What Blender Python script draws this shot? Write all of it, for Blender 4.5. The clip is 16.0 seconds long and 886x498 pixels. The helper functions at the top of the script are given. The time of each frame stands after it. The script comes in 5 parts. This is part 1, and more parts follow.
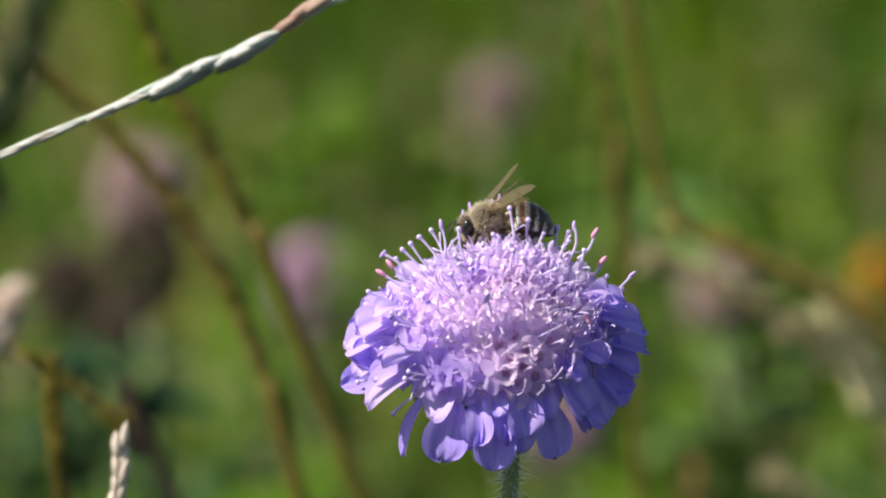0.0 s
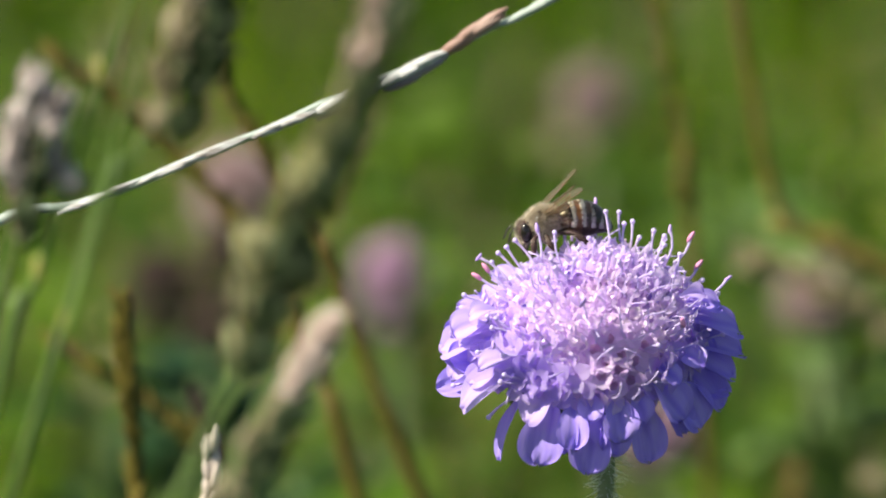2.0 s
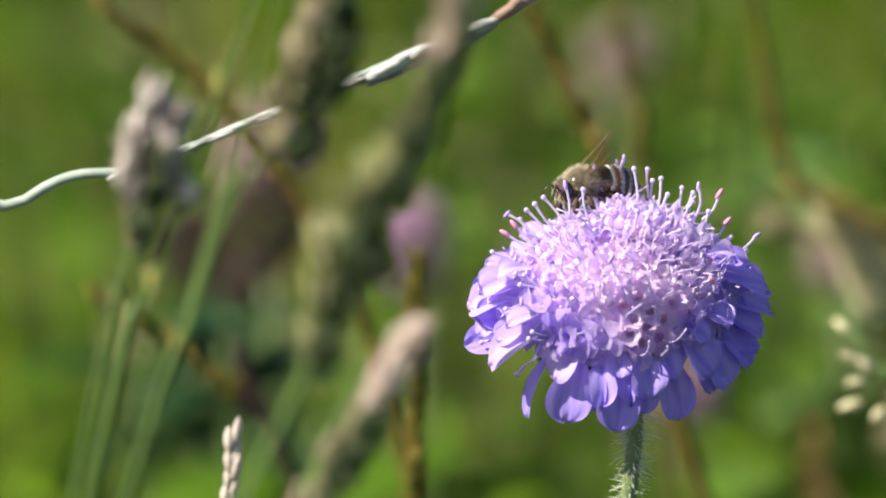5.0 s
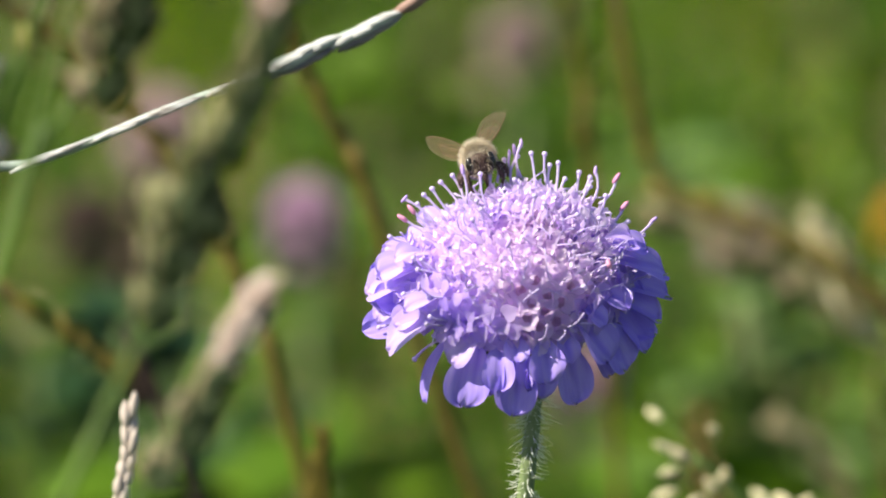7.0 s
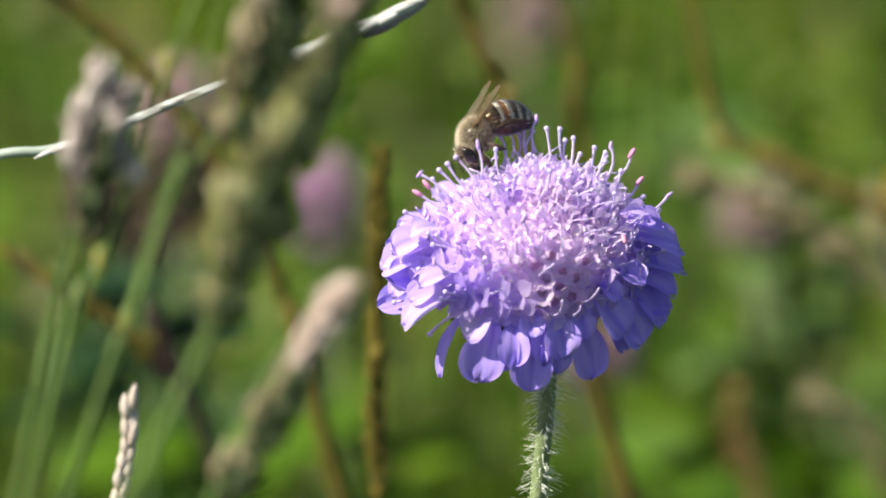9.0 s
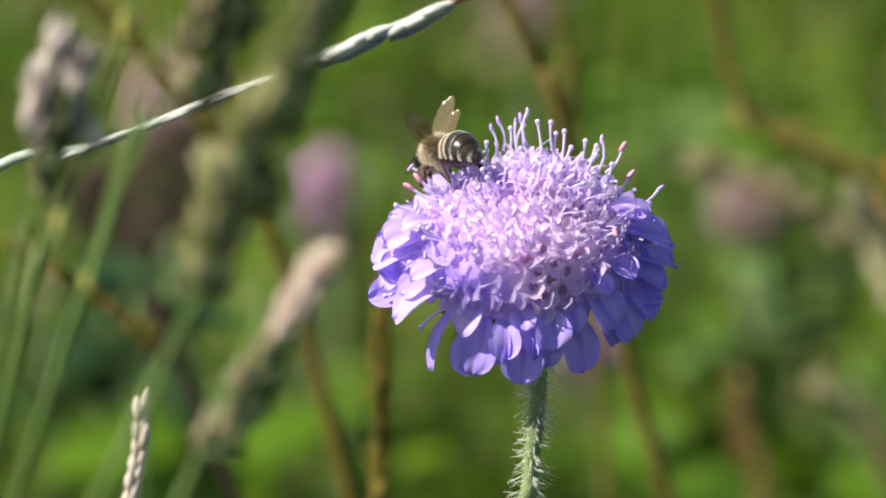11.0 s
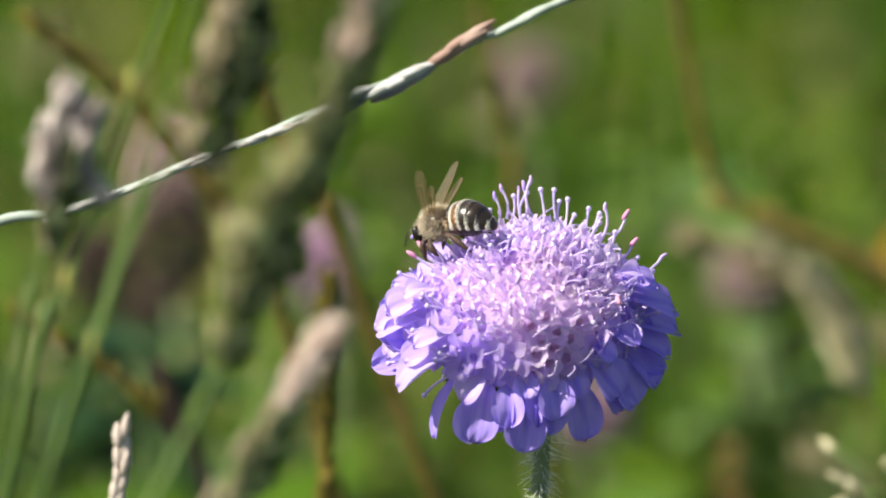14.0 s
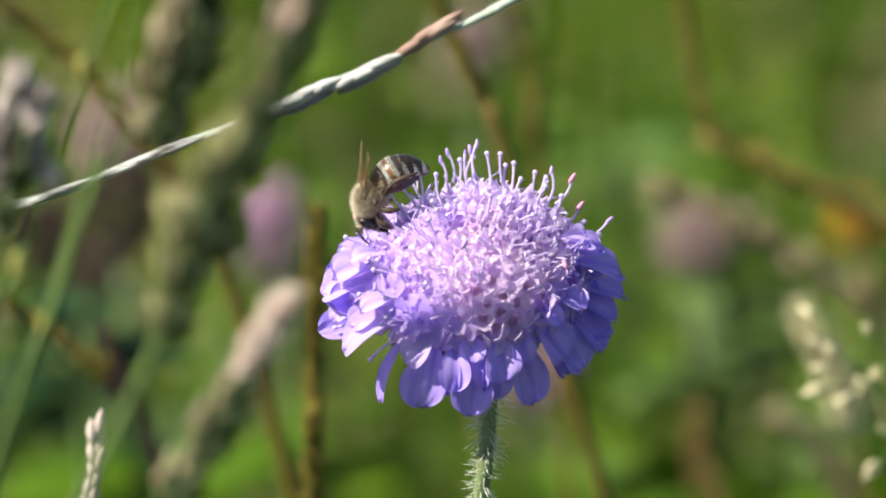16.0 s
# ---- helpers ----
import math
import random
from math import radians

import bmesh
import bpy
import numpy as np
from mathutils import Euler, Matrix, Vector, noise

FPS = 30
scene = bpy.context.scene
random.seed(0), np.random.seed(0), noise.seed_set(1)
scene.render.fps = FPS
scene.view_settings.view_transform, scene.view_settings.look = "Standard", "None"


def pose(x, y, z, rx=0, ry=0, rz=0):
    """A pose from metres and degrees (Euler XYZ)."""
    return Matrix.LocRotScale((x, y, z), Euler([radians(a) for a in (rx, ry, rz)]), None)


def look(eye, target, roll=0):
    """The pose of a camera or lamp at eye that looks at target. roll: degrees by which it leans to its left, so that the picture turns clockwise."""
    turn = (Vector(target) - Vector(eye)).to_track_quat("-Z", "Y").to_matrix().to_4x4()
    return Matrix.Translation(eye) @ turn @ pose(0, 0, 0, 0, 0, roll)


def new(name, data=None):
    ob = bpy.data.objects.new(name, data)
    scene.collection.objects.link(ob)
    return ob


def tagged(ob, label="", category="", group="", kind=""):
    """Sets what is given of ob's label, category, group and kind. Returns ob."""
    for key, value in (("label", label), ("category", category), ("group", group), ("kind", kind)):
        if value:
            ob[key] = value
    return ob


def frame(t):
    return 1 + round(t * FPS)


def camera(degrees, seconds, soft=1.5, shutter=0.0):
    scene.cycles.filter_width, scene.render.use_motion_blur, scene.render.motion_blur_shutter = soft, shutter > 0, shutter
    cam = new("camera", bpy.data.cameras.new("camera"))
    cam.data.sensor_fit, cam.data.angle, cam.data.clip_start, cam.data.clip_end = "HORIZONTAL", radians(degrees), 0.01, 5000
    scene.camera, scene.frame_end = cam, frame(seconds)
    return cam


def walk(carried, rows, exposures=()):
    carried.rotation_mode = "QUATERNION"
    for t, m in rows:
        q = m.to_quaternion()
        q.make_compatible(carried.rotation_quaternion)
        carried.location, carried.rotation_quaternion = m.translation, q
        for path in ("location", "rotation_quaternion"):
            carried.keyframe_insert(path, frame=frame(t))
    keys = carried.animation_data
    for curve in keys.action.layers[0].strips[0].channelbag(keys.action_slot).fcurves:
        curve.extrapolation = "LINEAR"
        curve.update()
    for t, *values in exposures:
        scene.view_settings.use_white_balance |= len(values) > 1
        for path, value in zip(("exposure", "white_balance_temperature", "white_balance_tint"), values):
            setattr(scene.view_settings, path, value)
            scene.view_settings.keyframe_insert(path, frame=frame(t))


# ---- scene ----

# the flower head, the eye and its directions (right, up in the picture, away)
HEAD = Vector((0.0, 0.0, 0.45))
TILT = radians(15.0)
AWAY = Vector((0.0, math.cos(TILT), -math.sin(TILT)))
RIGHT = Vector((1.0, 0.0, 0.0))
UP = Vector((0.0, math.sin(TILT), math.cos(TILT)))
EYE = HEAD - 1.2 * AWAY
MM = 0.001

# ---- camera: a long lens held by hand, wide open ----
# seconds, millimetres by which the head stands right of and below the middle
VIEW = (
    (0, 5.78, 7.56), (0.5, 11.03, 6.41), (1, 13.03, 8.22), (1.5, 14.84, 7.4), (2, 17.12, 7.94),
    (2.5, 20.98, 7.94), (3, 16.73, 5.05), (3.2, 15.4, 4.82), (5.3, 20.74, 2.72), (5.5, 16.5, 2.9),
    (6, 9.31, 1.7), (6.5, 9.16, 1.49), (7, 8.31, 1.08), (7.5, 9.64, 0.73), (8, 8.41, -0.43),
    (8.5, 9.56, -1.09), (9, 10.1, -1.86), (9.2, 9.46, -1.55), (11.3, 8.85, -2.72), (11.5, 8.34, -2.03),
    (12, 10.23, -1.29), (12.5, 11.54, -0.22), (13, 12.48, 1.65), (13.5, 9.95, 5.11), (14, 9.44, 5.36),
    (14.5, 10.64, 5.77), (15, 6.09, 4.16), (15.5, 4.32, 1.98), (16, 3.09, 1.12),
)

cam = camera(5.0, 16.0, soft=1.9)
cam.data.dof.use_dof = True
cam.data.dof.focus_distance = 1.196
cam.data.dof.aperture_fstop = 20.0
cam.data.dof.aperture_blades = 0
walk(cam, [(t, look(EYE, HEAD - RIGHT * (u * MM) + UP * (v * MM))) for t, u, v in VIEW],
     exposures=[(0.0, 0.81), (1.5, 0.94), (5.5, 1.05), (16.0, 1.04)])

# ---- daylight ----
SUN_TO = Vector((-0.67, -0.18, 0.72)).normalized()
world = bpy.data.worlds.new("sky")
scene.world = world
world.use_nodes = True
sky = world.node_tree.nodes.new("ShaderNodeTexSky")
sky.sky_type, sky.sun_disc = "NISHITA", False
sky.sun_elevation = math.asin(SUN_TO.z)
sky.sun_rotation = math.atan2(SUN_TO.x, SUN_TO.y)
back = world.node_tree.nodes["Background"]
world.node_tree.links.new(sky.outputs[0], back.inputs[0])
back.inputs[1].default_value = 0.06
lamp = bpy.data.lights.new("sun", "SUN")
lamp.energy, lamp.angle, lamp.color = 5.0, radians(0.5), (1.0, 0.93, 0.75)
sun = new("sun", lamp)
sun.matrix_world = look(SUN_TO * 5.0, (0, 0, 0))


# ---- materials ----
def links_of(mat):
    return mat.node_tree.nodes, mat.node_tree.links


def surface(name, colours, scale=400.0, rough=0.6, vary="noise", bump=0.0, through_light=0.0, metal=0.0, gloss=0.3, detail=4.0, stretch=None):
    """A surface whose colour runs over the given stops, by noise, by object, or by loose piece."""
    mat = bpy.data.materials.new(name)
    mat.use_nodes = True
    nodes, links = links_of(mat)
    shade = nodes["Principled BSDF"]
    shade.inputs["Roughness"].default_value = rough
    shade.inputs["Metallic"].default_value = metal
    shade.inputs["Specular IOR Level"].default_value = gloss
    place = nodes.new("ShaderNodeTexCoord")
    grain = nodes.new("ShaderNodeTexNoise")
    grain.inputs["Scale"].default_value = scale
    grain.inputs["Detail"].default_value = detail
    if stretch:
        run = nodes.new("ShaderNodeMapping")
        run.inputs["Scale"].default_value = stretch
        links.new(place.outputs["Object"], run.inputs["Vector"])
        links.new(run.outputs[0], grain.inputs["Vector"])
    else:
        links.new(place.outputs["Object"], grain.inputs["Vector"])
    ramp = nodes.new("ShaderNodeValToRGB")
    ramp.color_ramp.elements[0].position, ramp.color_ramp.elements[1].position = 0.25, 0.75
    while len(ramp.color_ramp.elements) < len(colours):
        ramp.color_ramp.elements.new(0.5)
    for i, (stop, colour) in enumerate(zip(ramp.color_ramp.elements, colours)):
        stop.position = 0.25 + 0.5 * i / (len(colours) - 1) if vary == "noise" else i / (len(colours) - 1)
        stop.color = (*colour, 1.0)
    if vary == "noise":
        links.new(grain.outputs["Fac"], ramp.inputs["Fac"])
    else:
        if vary == "piece":
            source = nodes.new("ShaderNodeNewGeometry").outputs["Random Per Island"]
        else:
            source = nodes.new("ShaderNodeObjectInfo").outputs["Random"]
        blend = nodes.new("ShaderNodeMath")
        blend.operation = "MULTIPLY_ADD"
        blend.inputs[1].default_value = 0.3
        links.new(grain.outputs["Fac"], blend.inputs[0])
        shift = nodes.new("ShaderNodeMath")
        shift.operation = "MULTIPLY_ADD"
        shift.inputs[1].default_value, shift.inputs[2].default_value = 0.85, -0.08
        links.new(source, shift.inputs[0])
        links.new(shift.outputs[0], blend.inputs[2])
        links.new(blend.outputs[0], ramp.inputs["Fac"])
    links.new(ramp.outputs[0], shade.inputs["Base Color"])
    if bump:
        relief = nodes.new("ShaderNodeBump")
        relief.inputs["Strength"].default_value = bump
        relief.inputs["Distance"].default_value = 0.0002
        links.new(grain.outputs["Fac"], relief.inputs["Height"])
        links.new(relief.outputs[0], shade.inputs["Normal"])
    if through_light:
        thin = nodes.new("ShaderNodeBsdfTranslucent")
        mix = nodes.new("ShaderNodeMixShader")
        mix.inputs[0].default_value = through_light
        links.new(ramp.outputs[0], thin.inputs[0])
        links.new(shade.outputs[0], mix.inputs[1])
        links.new(thin.outputs[0], mix.inputs[2])
        links.new(mix.outputs[0], nodes["Material Output"].inputs["Surface"])
    return mat


def wing_glass():
    """Clear brownish membrane with a sheen."""
    mat = bpy.data.materials.new("wing_membrane")
    mat.use_nodes = True
    nodes, links = links_of(mat)
    clear = nodes.new("ShaderNodeBsdfTransparent")
    clear.inputs[0].default_value = (0.86, 0.80, 0.68, 1)
    sheen = nodes["Principled BSDF"]
    sheen.inputs["Base Color"].default_value = (0.22, 0.17, 0.11, 1)
    sheen.inputs["Roughness"].default_value = 0.20
    sheen.inputs["Specular IOR Level"].default_value = 1.0
    place = nodes.new("ShaderNodeTexCoord")
    grain = nodes.new("ShaderNodeTexNoise")
    grain.inputs["Scale"].default_value = 900.0
    links.new(place.outputs["Object"], grain.inputs["Vector"])
    relief = nodes.new("ShaderNodeBump")
    relief.inputs["Strength"].default_value, relief.inputs["Distance"].default_value = 0.5, 0.0002
    links.new(grain.outputs["Fac"], relief.inputs["Height"])
    links.new(relief.outputs[0], sheen.inputs["Normal"])
    mix = nodes.new("ShaderNodeMixShader")
    mix.inputs[0].default_value = 0.32
    links.new(clear.outputs[0], mix.inputs[1])
    links.new(sheen.outputs[0], mix.inputs[2])
    links.new(mix.outputs[0], nodes["Material Output"].inputs["Surface"])
    return mat


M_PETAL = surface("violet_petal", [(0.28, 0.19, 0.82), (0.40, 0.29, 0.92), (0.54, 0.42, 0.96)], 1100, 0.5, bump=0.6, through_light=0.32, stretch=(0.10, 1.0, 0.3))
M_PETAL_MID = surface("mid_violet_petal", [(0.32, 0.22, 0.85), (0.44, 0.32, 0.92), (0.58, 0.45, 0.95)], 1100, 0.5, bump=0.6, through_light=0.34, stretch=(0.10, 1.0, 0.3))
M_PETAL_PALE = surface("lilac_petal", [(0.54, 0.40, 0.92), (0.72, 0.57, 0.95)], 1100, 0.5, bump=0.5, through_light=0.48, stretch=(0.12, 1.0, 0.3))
M_FLORET = surface("pale_lilac_floret", [(0.79, 0.64, 0.95), (0.87, 0.74, 0.95), (0.93, 0.84, 0.95)], 300, 0.5, vary="object", through_light=0.72)
M_WELL = surface("mauve_pink_floret", [(0.68, 0.49, 0.80), (0.81, 0.65, 0.91), (0.91, 0.79, 0.95)], 300, 0.5, vary="object", through_light=0.6)
M_FLORET_LILAC = surface("lilac_floret", [(0.62, 0.48, 0.92), (0.74, 0.60, 0.94), (0.84, 0.73, 0.95)], 300, 0.5, vary="object", through_light=0.72)
M_BUD = surface("pinkish_white_bud", [(0.89, 0.75, 0.92), (0.95, 0.86, 0.92)], 500, 0.5, vary="object", through_light=0.72)
M_FRINGE = surface("pale_fringe", [(0.77, 0.62, 0.94), (0.85, 0.72, 0.95), (0.91, 0.80, 0.95)], 300, 0.5, vary="piece", through_light=0.72)
M_THROAT = surface("mauve_throat", [(0.50, 0.30, 0.48), (0.70, 0.50, 0.70)], 500, 0.6, through_light=0.4)
M_FILAMENT = surface("white_lilac_filament", [(0.63, 0.51, 0.88), (0.83, 0.74, 0.94)], 300, 0.45, through_light=0.4)
M_ANTHER = surface("lilac_anther", [(0.30, 0.20, 0.62), (0.55, 0.38, 0.75)], 900, 0.6, vary="object")
M_ANTHER_PINK = surface("pink_anther", [(0.52, 0.16, 0.34), (0.66, 0.32, 0.46)], 900, 0.6)
M_CORE = surface("purple_green_core", [(0.54, 0.38, 0.66), (0.70, 0.54, 0.80)], 600, 0.8)
M_STEM = surface("grey_green_stem", [(0.10, 0.145, 0.060), (0.165, 0.215, 0.095), (0.23, 0.28, 0.14)], 500, 0.6, bump=0.3)
M_HAIR = surface("white_hair", [(0.62, 0.66, 0.58), (0.78, 0.80, 0.74)], 300, 0.5)
M_BRACT = surface("green_bract", [(0.08, 0.15, 0.04), (0.16, 0.24, 0.08)], 400, 0.6, through_light=0.2)

M_BLADE = surface("grass_blade", [(0.008, 0.020, 0.001), (0.024, 0.060, 0.002), (0.055, 0.130, 0.003), (0.155, 0.285, 0.006), (0.31, 0.43, 0.016)], 60, 0.55, vary="piece", through_light=0.42, gloss=0.02)
M_STRAW = surface("straw", [(0.14, 0.08, 0.03), (0.32, 0.22, 0.10), (0.50, 0.40, 0.24)], 80, 0.7, vary="piece", through_light=0.2)
M_SEED = surface("pale_seed", [(0.20, 0.18, 0.07), (0.42, 0.34, 0.17), (0.60, 0.52, 0.32), (0.74, 0.66, 0.50)], 90, 0.6, vary="piece", through_light=0.2)
M_OLD = surface("old_stalk", [(0.10, 0.055, 0.016), (0.28, 0.18, 0.06), (0.44, 0.32, 0.15)], 80, 0.7, vary="piece", through_light=0.2)
M_BROAD = surface("meadow_leaf", [(0.010, 0.028, 0.003), (0.026, 0.066, 0.006), (0.070, 0.142, 0.010), (0.155, 0.260, 0.012)], 90, 0.5, vary="piece", through_light=0.34, gloss=0.06)
M_HERB = surface("herb_leaf", [(0.022, 0.050, 0.006), (0.055, 0.110, 0.010), (0.095, 0.165, 0.018), (0.15, 0.215, 0.05)], 90, 0.5, vary="piece", through_light=0.40, gloss=0.08)
M_DOCK = surface("dark_broad_leaf", [(0.008, 0.026, 0.010), (0.016, 0.045, 0.016), (0.032, 0.075, 0.024)], 120, 0.5, bump=0.3, through_light=0.2, gloss=0.15)
M_LIGHT_LEAF = surface("grey_green_leaf", [(0.090, 0.165, 0.050), (0.15, 0.25, 0.08), (0.22, 0.33, 0.13)], 120, 0.5, bump=0.3, through_light=0.25, gloss=0.2)
M_SOIL = surface("mossy_soil", [(0.016, 0.020, 0.006), (0.030, 0.048, 0.008), (0.045, 0.075, 0.010)], 14, 0.9, bump=0.4)
M_DRY = surface("bleached_straw", [(0.20, 0.15, 0.13), (0.40, 0.40, 0.40), (0.56, 0.58, 0.58)], 900, 0.55, bump=0.8, stretch=(0.22, 1.0, 1.6))
M_DRY_DARK = surface("dark_grey_straw", [(0.11, 0.09, 0.10), (0.30, 0.28, 0.30)], 300, 0.6, bump=0.6)
M_DRY_GREEN = surface("grey_green_straw", [(0.24, 0.29, 0.25), (0.42, 0.48, 0.44)], 300, 0.6, bump=0.4)
M_PLUME = surface("tan_plume", [(0.24, 0.19, 0.08), (0.43, 0.36, 0.21), (0.57, 0.50, 0.35)], 90, 0.7, vary="piece", through_light=0.35)
M_DRY_PINK = surface("pinkish_husk", [(0.20, 0.11, 0.085), (0.42, 0.30, 0.26)], 260, 0.6, bump=0.4)
M_HUSK = surface("pinkish_tan_spikelet", [(0.21, 0.15, 0.115), (0.38, 0.28, 0.235), (0.55, 0.43, 0.38), (0.70, 0.59, 0.54)], 200, 0.65, vary="piece", through_light=0.12)
M_BLUSH = surface("pale_pinkish_spikelet", [(0.30, 0.22, 0.18), (0.52, 0.40, 0.35), (0.68, 0.56, 0.51), (0.80, 0.70, 0.66)], 200, 0.65, vary="piece", through_light=0.15)
M_SPIKE = surface("bleached_spikelet", [(0.42, 0.33, 0.28), (0.62, 0.53, 0.48), (0.80, 0.72, 0.69)], 200, 0.6, vary="piece", through_light=0.2)
M_TUFT = surface("tan_green_spikelet", [(0.07, 0.07, 0.026), (0.23, 0.20, 0.105), (0.40, 0.33, 0.22), (0.58, 0.50, 0.37)], 200, 0.65, vary="piece", through_light=0.12)
M_PALE = surface("pinkish_white_spikelet", [(0.14, 0.11, 0.10), (0.46, 0.38, 0.36), (0.74, 0.65, 0.63), (0.92, 0.86, 0.84)], 200, 0.6, vary="piece", through_light=0.12)
M_HUSK_GREEN = surface("green_tan_spikelet", [(0.06, 0.07, 0.022), (0.14, 0.145, 0.052), (0.25, 0.24, 0.11), (0.42, 0.38, 0.24)], 200, 0.65, vary="piece", through_light=0.12)
M_PANICLE_DULL = surface("yellowish_green_spikelet", [(0.20, 0.20, 0.07), (0.36, 0.35, 0.17), (0.52, 0.50, 0.31)], 200, 0.65, vary="piece", through_light=0.15)
# painted shade for the gaps between spikelets of a seed clump
M_SHADE = surface("clump_gap_shade", [(0.06, 0.045, 0.040), (0.14, 0.11, 0.09)], 300, 0.7)
# dark green that paints the shaded side of the seed heads
M_SHADED_SPIKELET = surface("shaded_side_spikelet", [(0.016, 0.030, 0.010), (0.034, 0.056, 0.018), (0.070, 0.098, 0.040)], 200, 0.6, vary="piece", through_light=0.2)
M_CULM = surface("green_culm", [(0.085, 0.150, 0.034), (0.165, 0.245, 0.075)], 120, 0.5, through_light=0.1)
M_NODE = surface("yellowish_joint", [(0.28, 0.29, 0.07), (0.36, 0.33, 0.10)], 300, 0.6)
M_BROWN = surface("brown_stalk", [(0.085, 0.062, 0.010), (0.17, 0.125, 0.022)], 200, 0.7)
M_OLIVE = surface("olive_spike", [(0.060, 0.050, 0.006), (0.125, 0.100, 0.012), (0.21, 0.17, 0.028)], 200, 0.7, vary="piece")
M_PINK = surface("pink_blossom", [(0.36, 0.19, 0.34), (0.52, 0.32, 0.48), (0.66, 0.47, 0.62)], 200, 0.6, vary="piece", through_light=0.3)
M_DULL_PINK = surface("faded_pink_blossom", [(0.24, 0.15, 0.16), (0.38, 0.26, 0.27), (0.50, 0.37, 0.37)], 200, 0.7, vary="piece", through_light=0.2)
M_WITHERED = surface("withered_blossom", [(0.020, 0.013, 0.011), (0.050, 0.030, 0.025), (0.11, 0.072, 0.064)], 200, 0.8, vary="piece")
M_ORANGE = surface("orange_blossom", [(0.60, 0.26, 0.02), (0.75, 0.42, 0.04)], 200, 0.6, vary="piece", through_light=0.3)
M_GOLD = surface("golden_husk", [(0.22, 0.17, 0.045), (0.38, 0.31, 0.09), (0.52, 0.45, 0.17)], 200, 0.6, vary="piece", through_light=0.3)
M_PANICLE = surface("cream_spikelet", [(0.48, 0.45, 0.22), (0.70, 0.64, 0.42), (0.84, 0.78, 0.58)], 200, 0.6, vary="piece", through_light=0.25)

M_BEE_DARK = surface("dark_brown_chitin", [(0.012, 0.009, 0.007), (0.035, 0.024, 0.016)], 900, 0.28, bump=0.3, gloss=0.5)
M_BEE_ORANGE = surface("amber_chitin", [(0.020, 0.012, 0.008), (0.10, 0.044, 0.015), (0.27, 0.115, 0.036)], 420, 0.35, bump=0.3, gloss=0.5)
M_BEE_MIXED = surface("amber_and_dark_chitin", [(0.012, 0.009, 0.007), (0.03, 0.018, 0.012), (0.20, 0.085, 0.025)], 380, 0.28, bump=0.3, gloss=0.5)
M_BEE_FACE = surface("dark_brown_face", [(0.030, 0.018, 0.016), (0.075, 0.045, 0.038)], 900, 0.6, bump=0.3, gloss=0.25)
M_BEE_EYE = surface("black_eye", [(0.006, 0.005, 0.005), (0.015, 0.011, 0.010)], 2000, 0.25, gloss=0.6)
M_FUZZ = surface("pale_tan_fuzz", [(0.50, 0.40, 0.28), (0.74, 0.66, 0.52), (0.92, 0.87, 0.78)], 600, 0.7, vary="piece", through_light=0.4)
M_BAND = surface("greyish_hair_band", [(0.58, 0.57, 0.54), (0.86, 0.85, 0.82)], 900, 0.7, vary="piece", through_light=0.2)
M_WING = wing_glass()
M_VEIN = surface("wing_vein", [(0.10, 0.06, 0.03), (0.16, 0.10, 0.05)], 900, 0.5)


# ---- building blocks ----
def empty(name, place=(0, 0, 0)):
    ob = new(name)
    ob.empty_display_size = 0.01
    ob.location = place
    return ob


def part(name, bm, mat, parent=None, label="", smooth=True):
    me = bpy.data.meshes.new(name)
    bm.to_mesh(me)
    bm.free()
    return part_of(name, me, mat, parent, label, smooth)


def part_of(name, me, mat, parent=None, label="", smooth=True):
    if mat and not me.materials:
        me.materials.append(mat)
    if smooth and len(me.polygons):
        me.polygons.foreach_set("use_smooth", [True] * len(me.polygons))
    ob = new(name, me)
    ob.parent = parent
    if label:
        tagged(ob, label)
    return ob


def frame_along(d, hint=(0, 0, 1)):
    """Two directions square to d."""
    d = Vector(d).normalized()
    h = Vector(hint)
    if abs(d.dot(h)) > 0.95:
        h = Vector((1, 0, 0))
    a = d.cross(h).normalized()
    return a, d.cross(a).normalized()


def tube(bm, points, radii, sides=6, closed=True):
    """A tapered tube along points."""
    points = [Vector(p) for p in points]
    rings = []
    for i, p in enumerate(points):
        d = points[min(i + 1, len(points) - 1)] - points[max(i - 1, 0)]
        a, b = frame_along(d, (0.31, 0.95, 0.05))
        r = radii[i] if hasattr(radii, "__len__") else radii
        rings.append([bm.verts.new(p + (a * math.cos(k * math.tau / sides) + b * math.sin(k * math.tau / sides)) * r) for k in range(sides)])
    for one, two in zip(rings, rings[1:]):
        for k in range(sides):
            bm.faces.new((one[k], one[(k + 1) % sides], two[(k + 1) % sides], two[k]))
    if closed and sides > 2:
        bm.faces.new(list(reversed(rings[0])))
        bm.faces.new(rings[-1])


def ball(bm, centre, radii, turn=None, u=12, v=8, dent=0.0):
    """An ellipsoid, a little uneven where dent is given."""
    m = Matrix.Translation(centre) @ (turn.to_4x4() if turn else Matrix()) @ Matrix.Diagonal((*radii, 1))
    made = bmesh.ops.create_uvsphere(bm, u_segments=u, v_segments=v, radius=1.0, matrix=m)
    if dent:
        for w in made["verts"]:
            w.co += Vector(noise.noise_vector(w.co * 900)) * dent


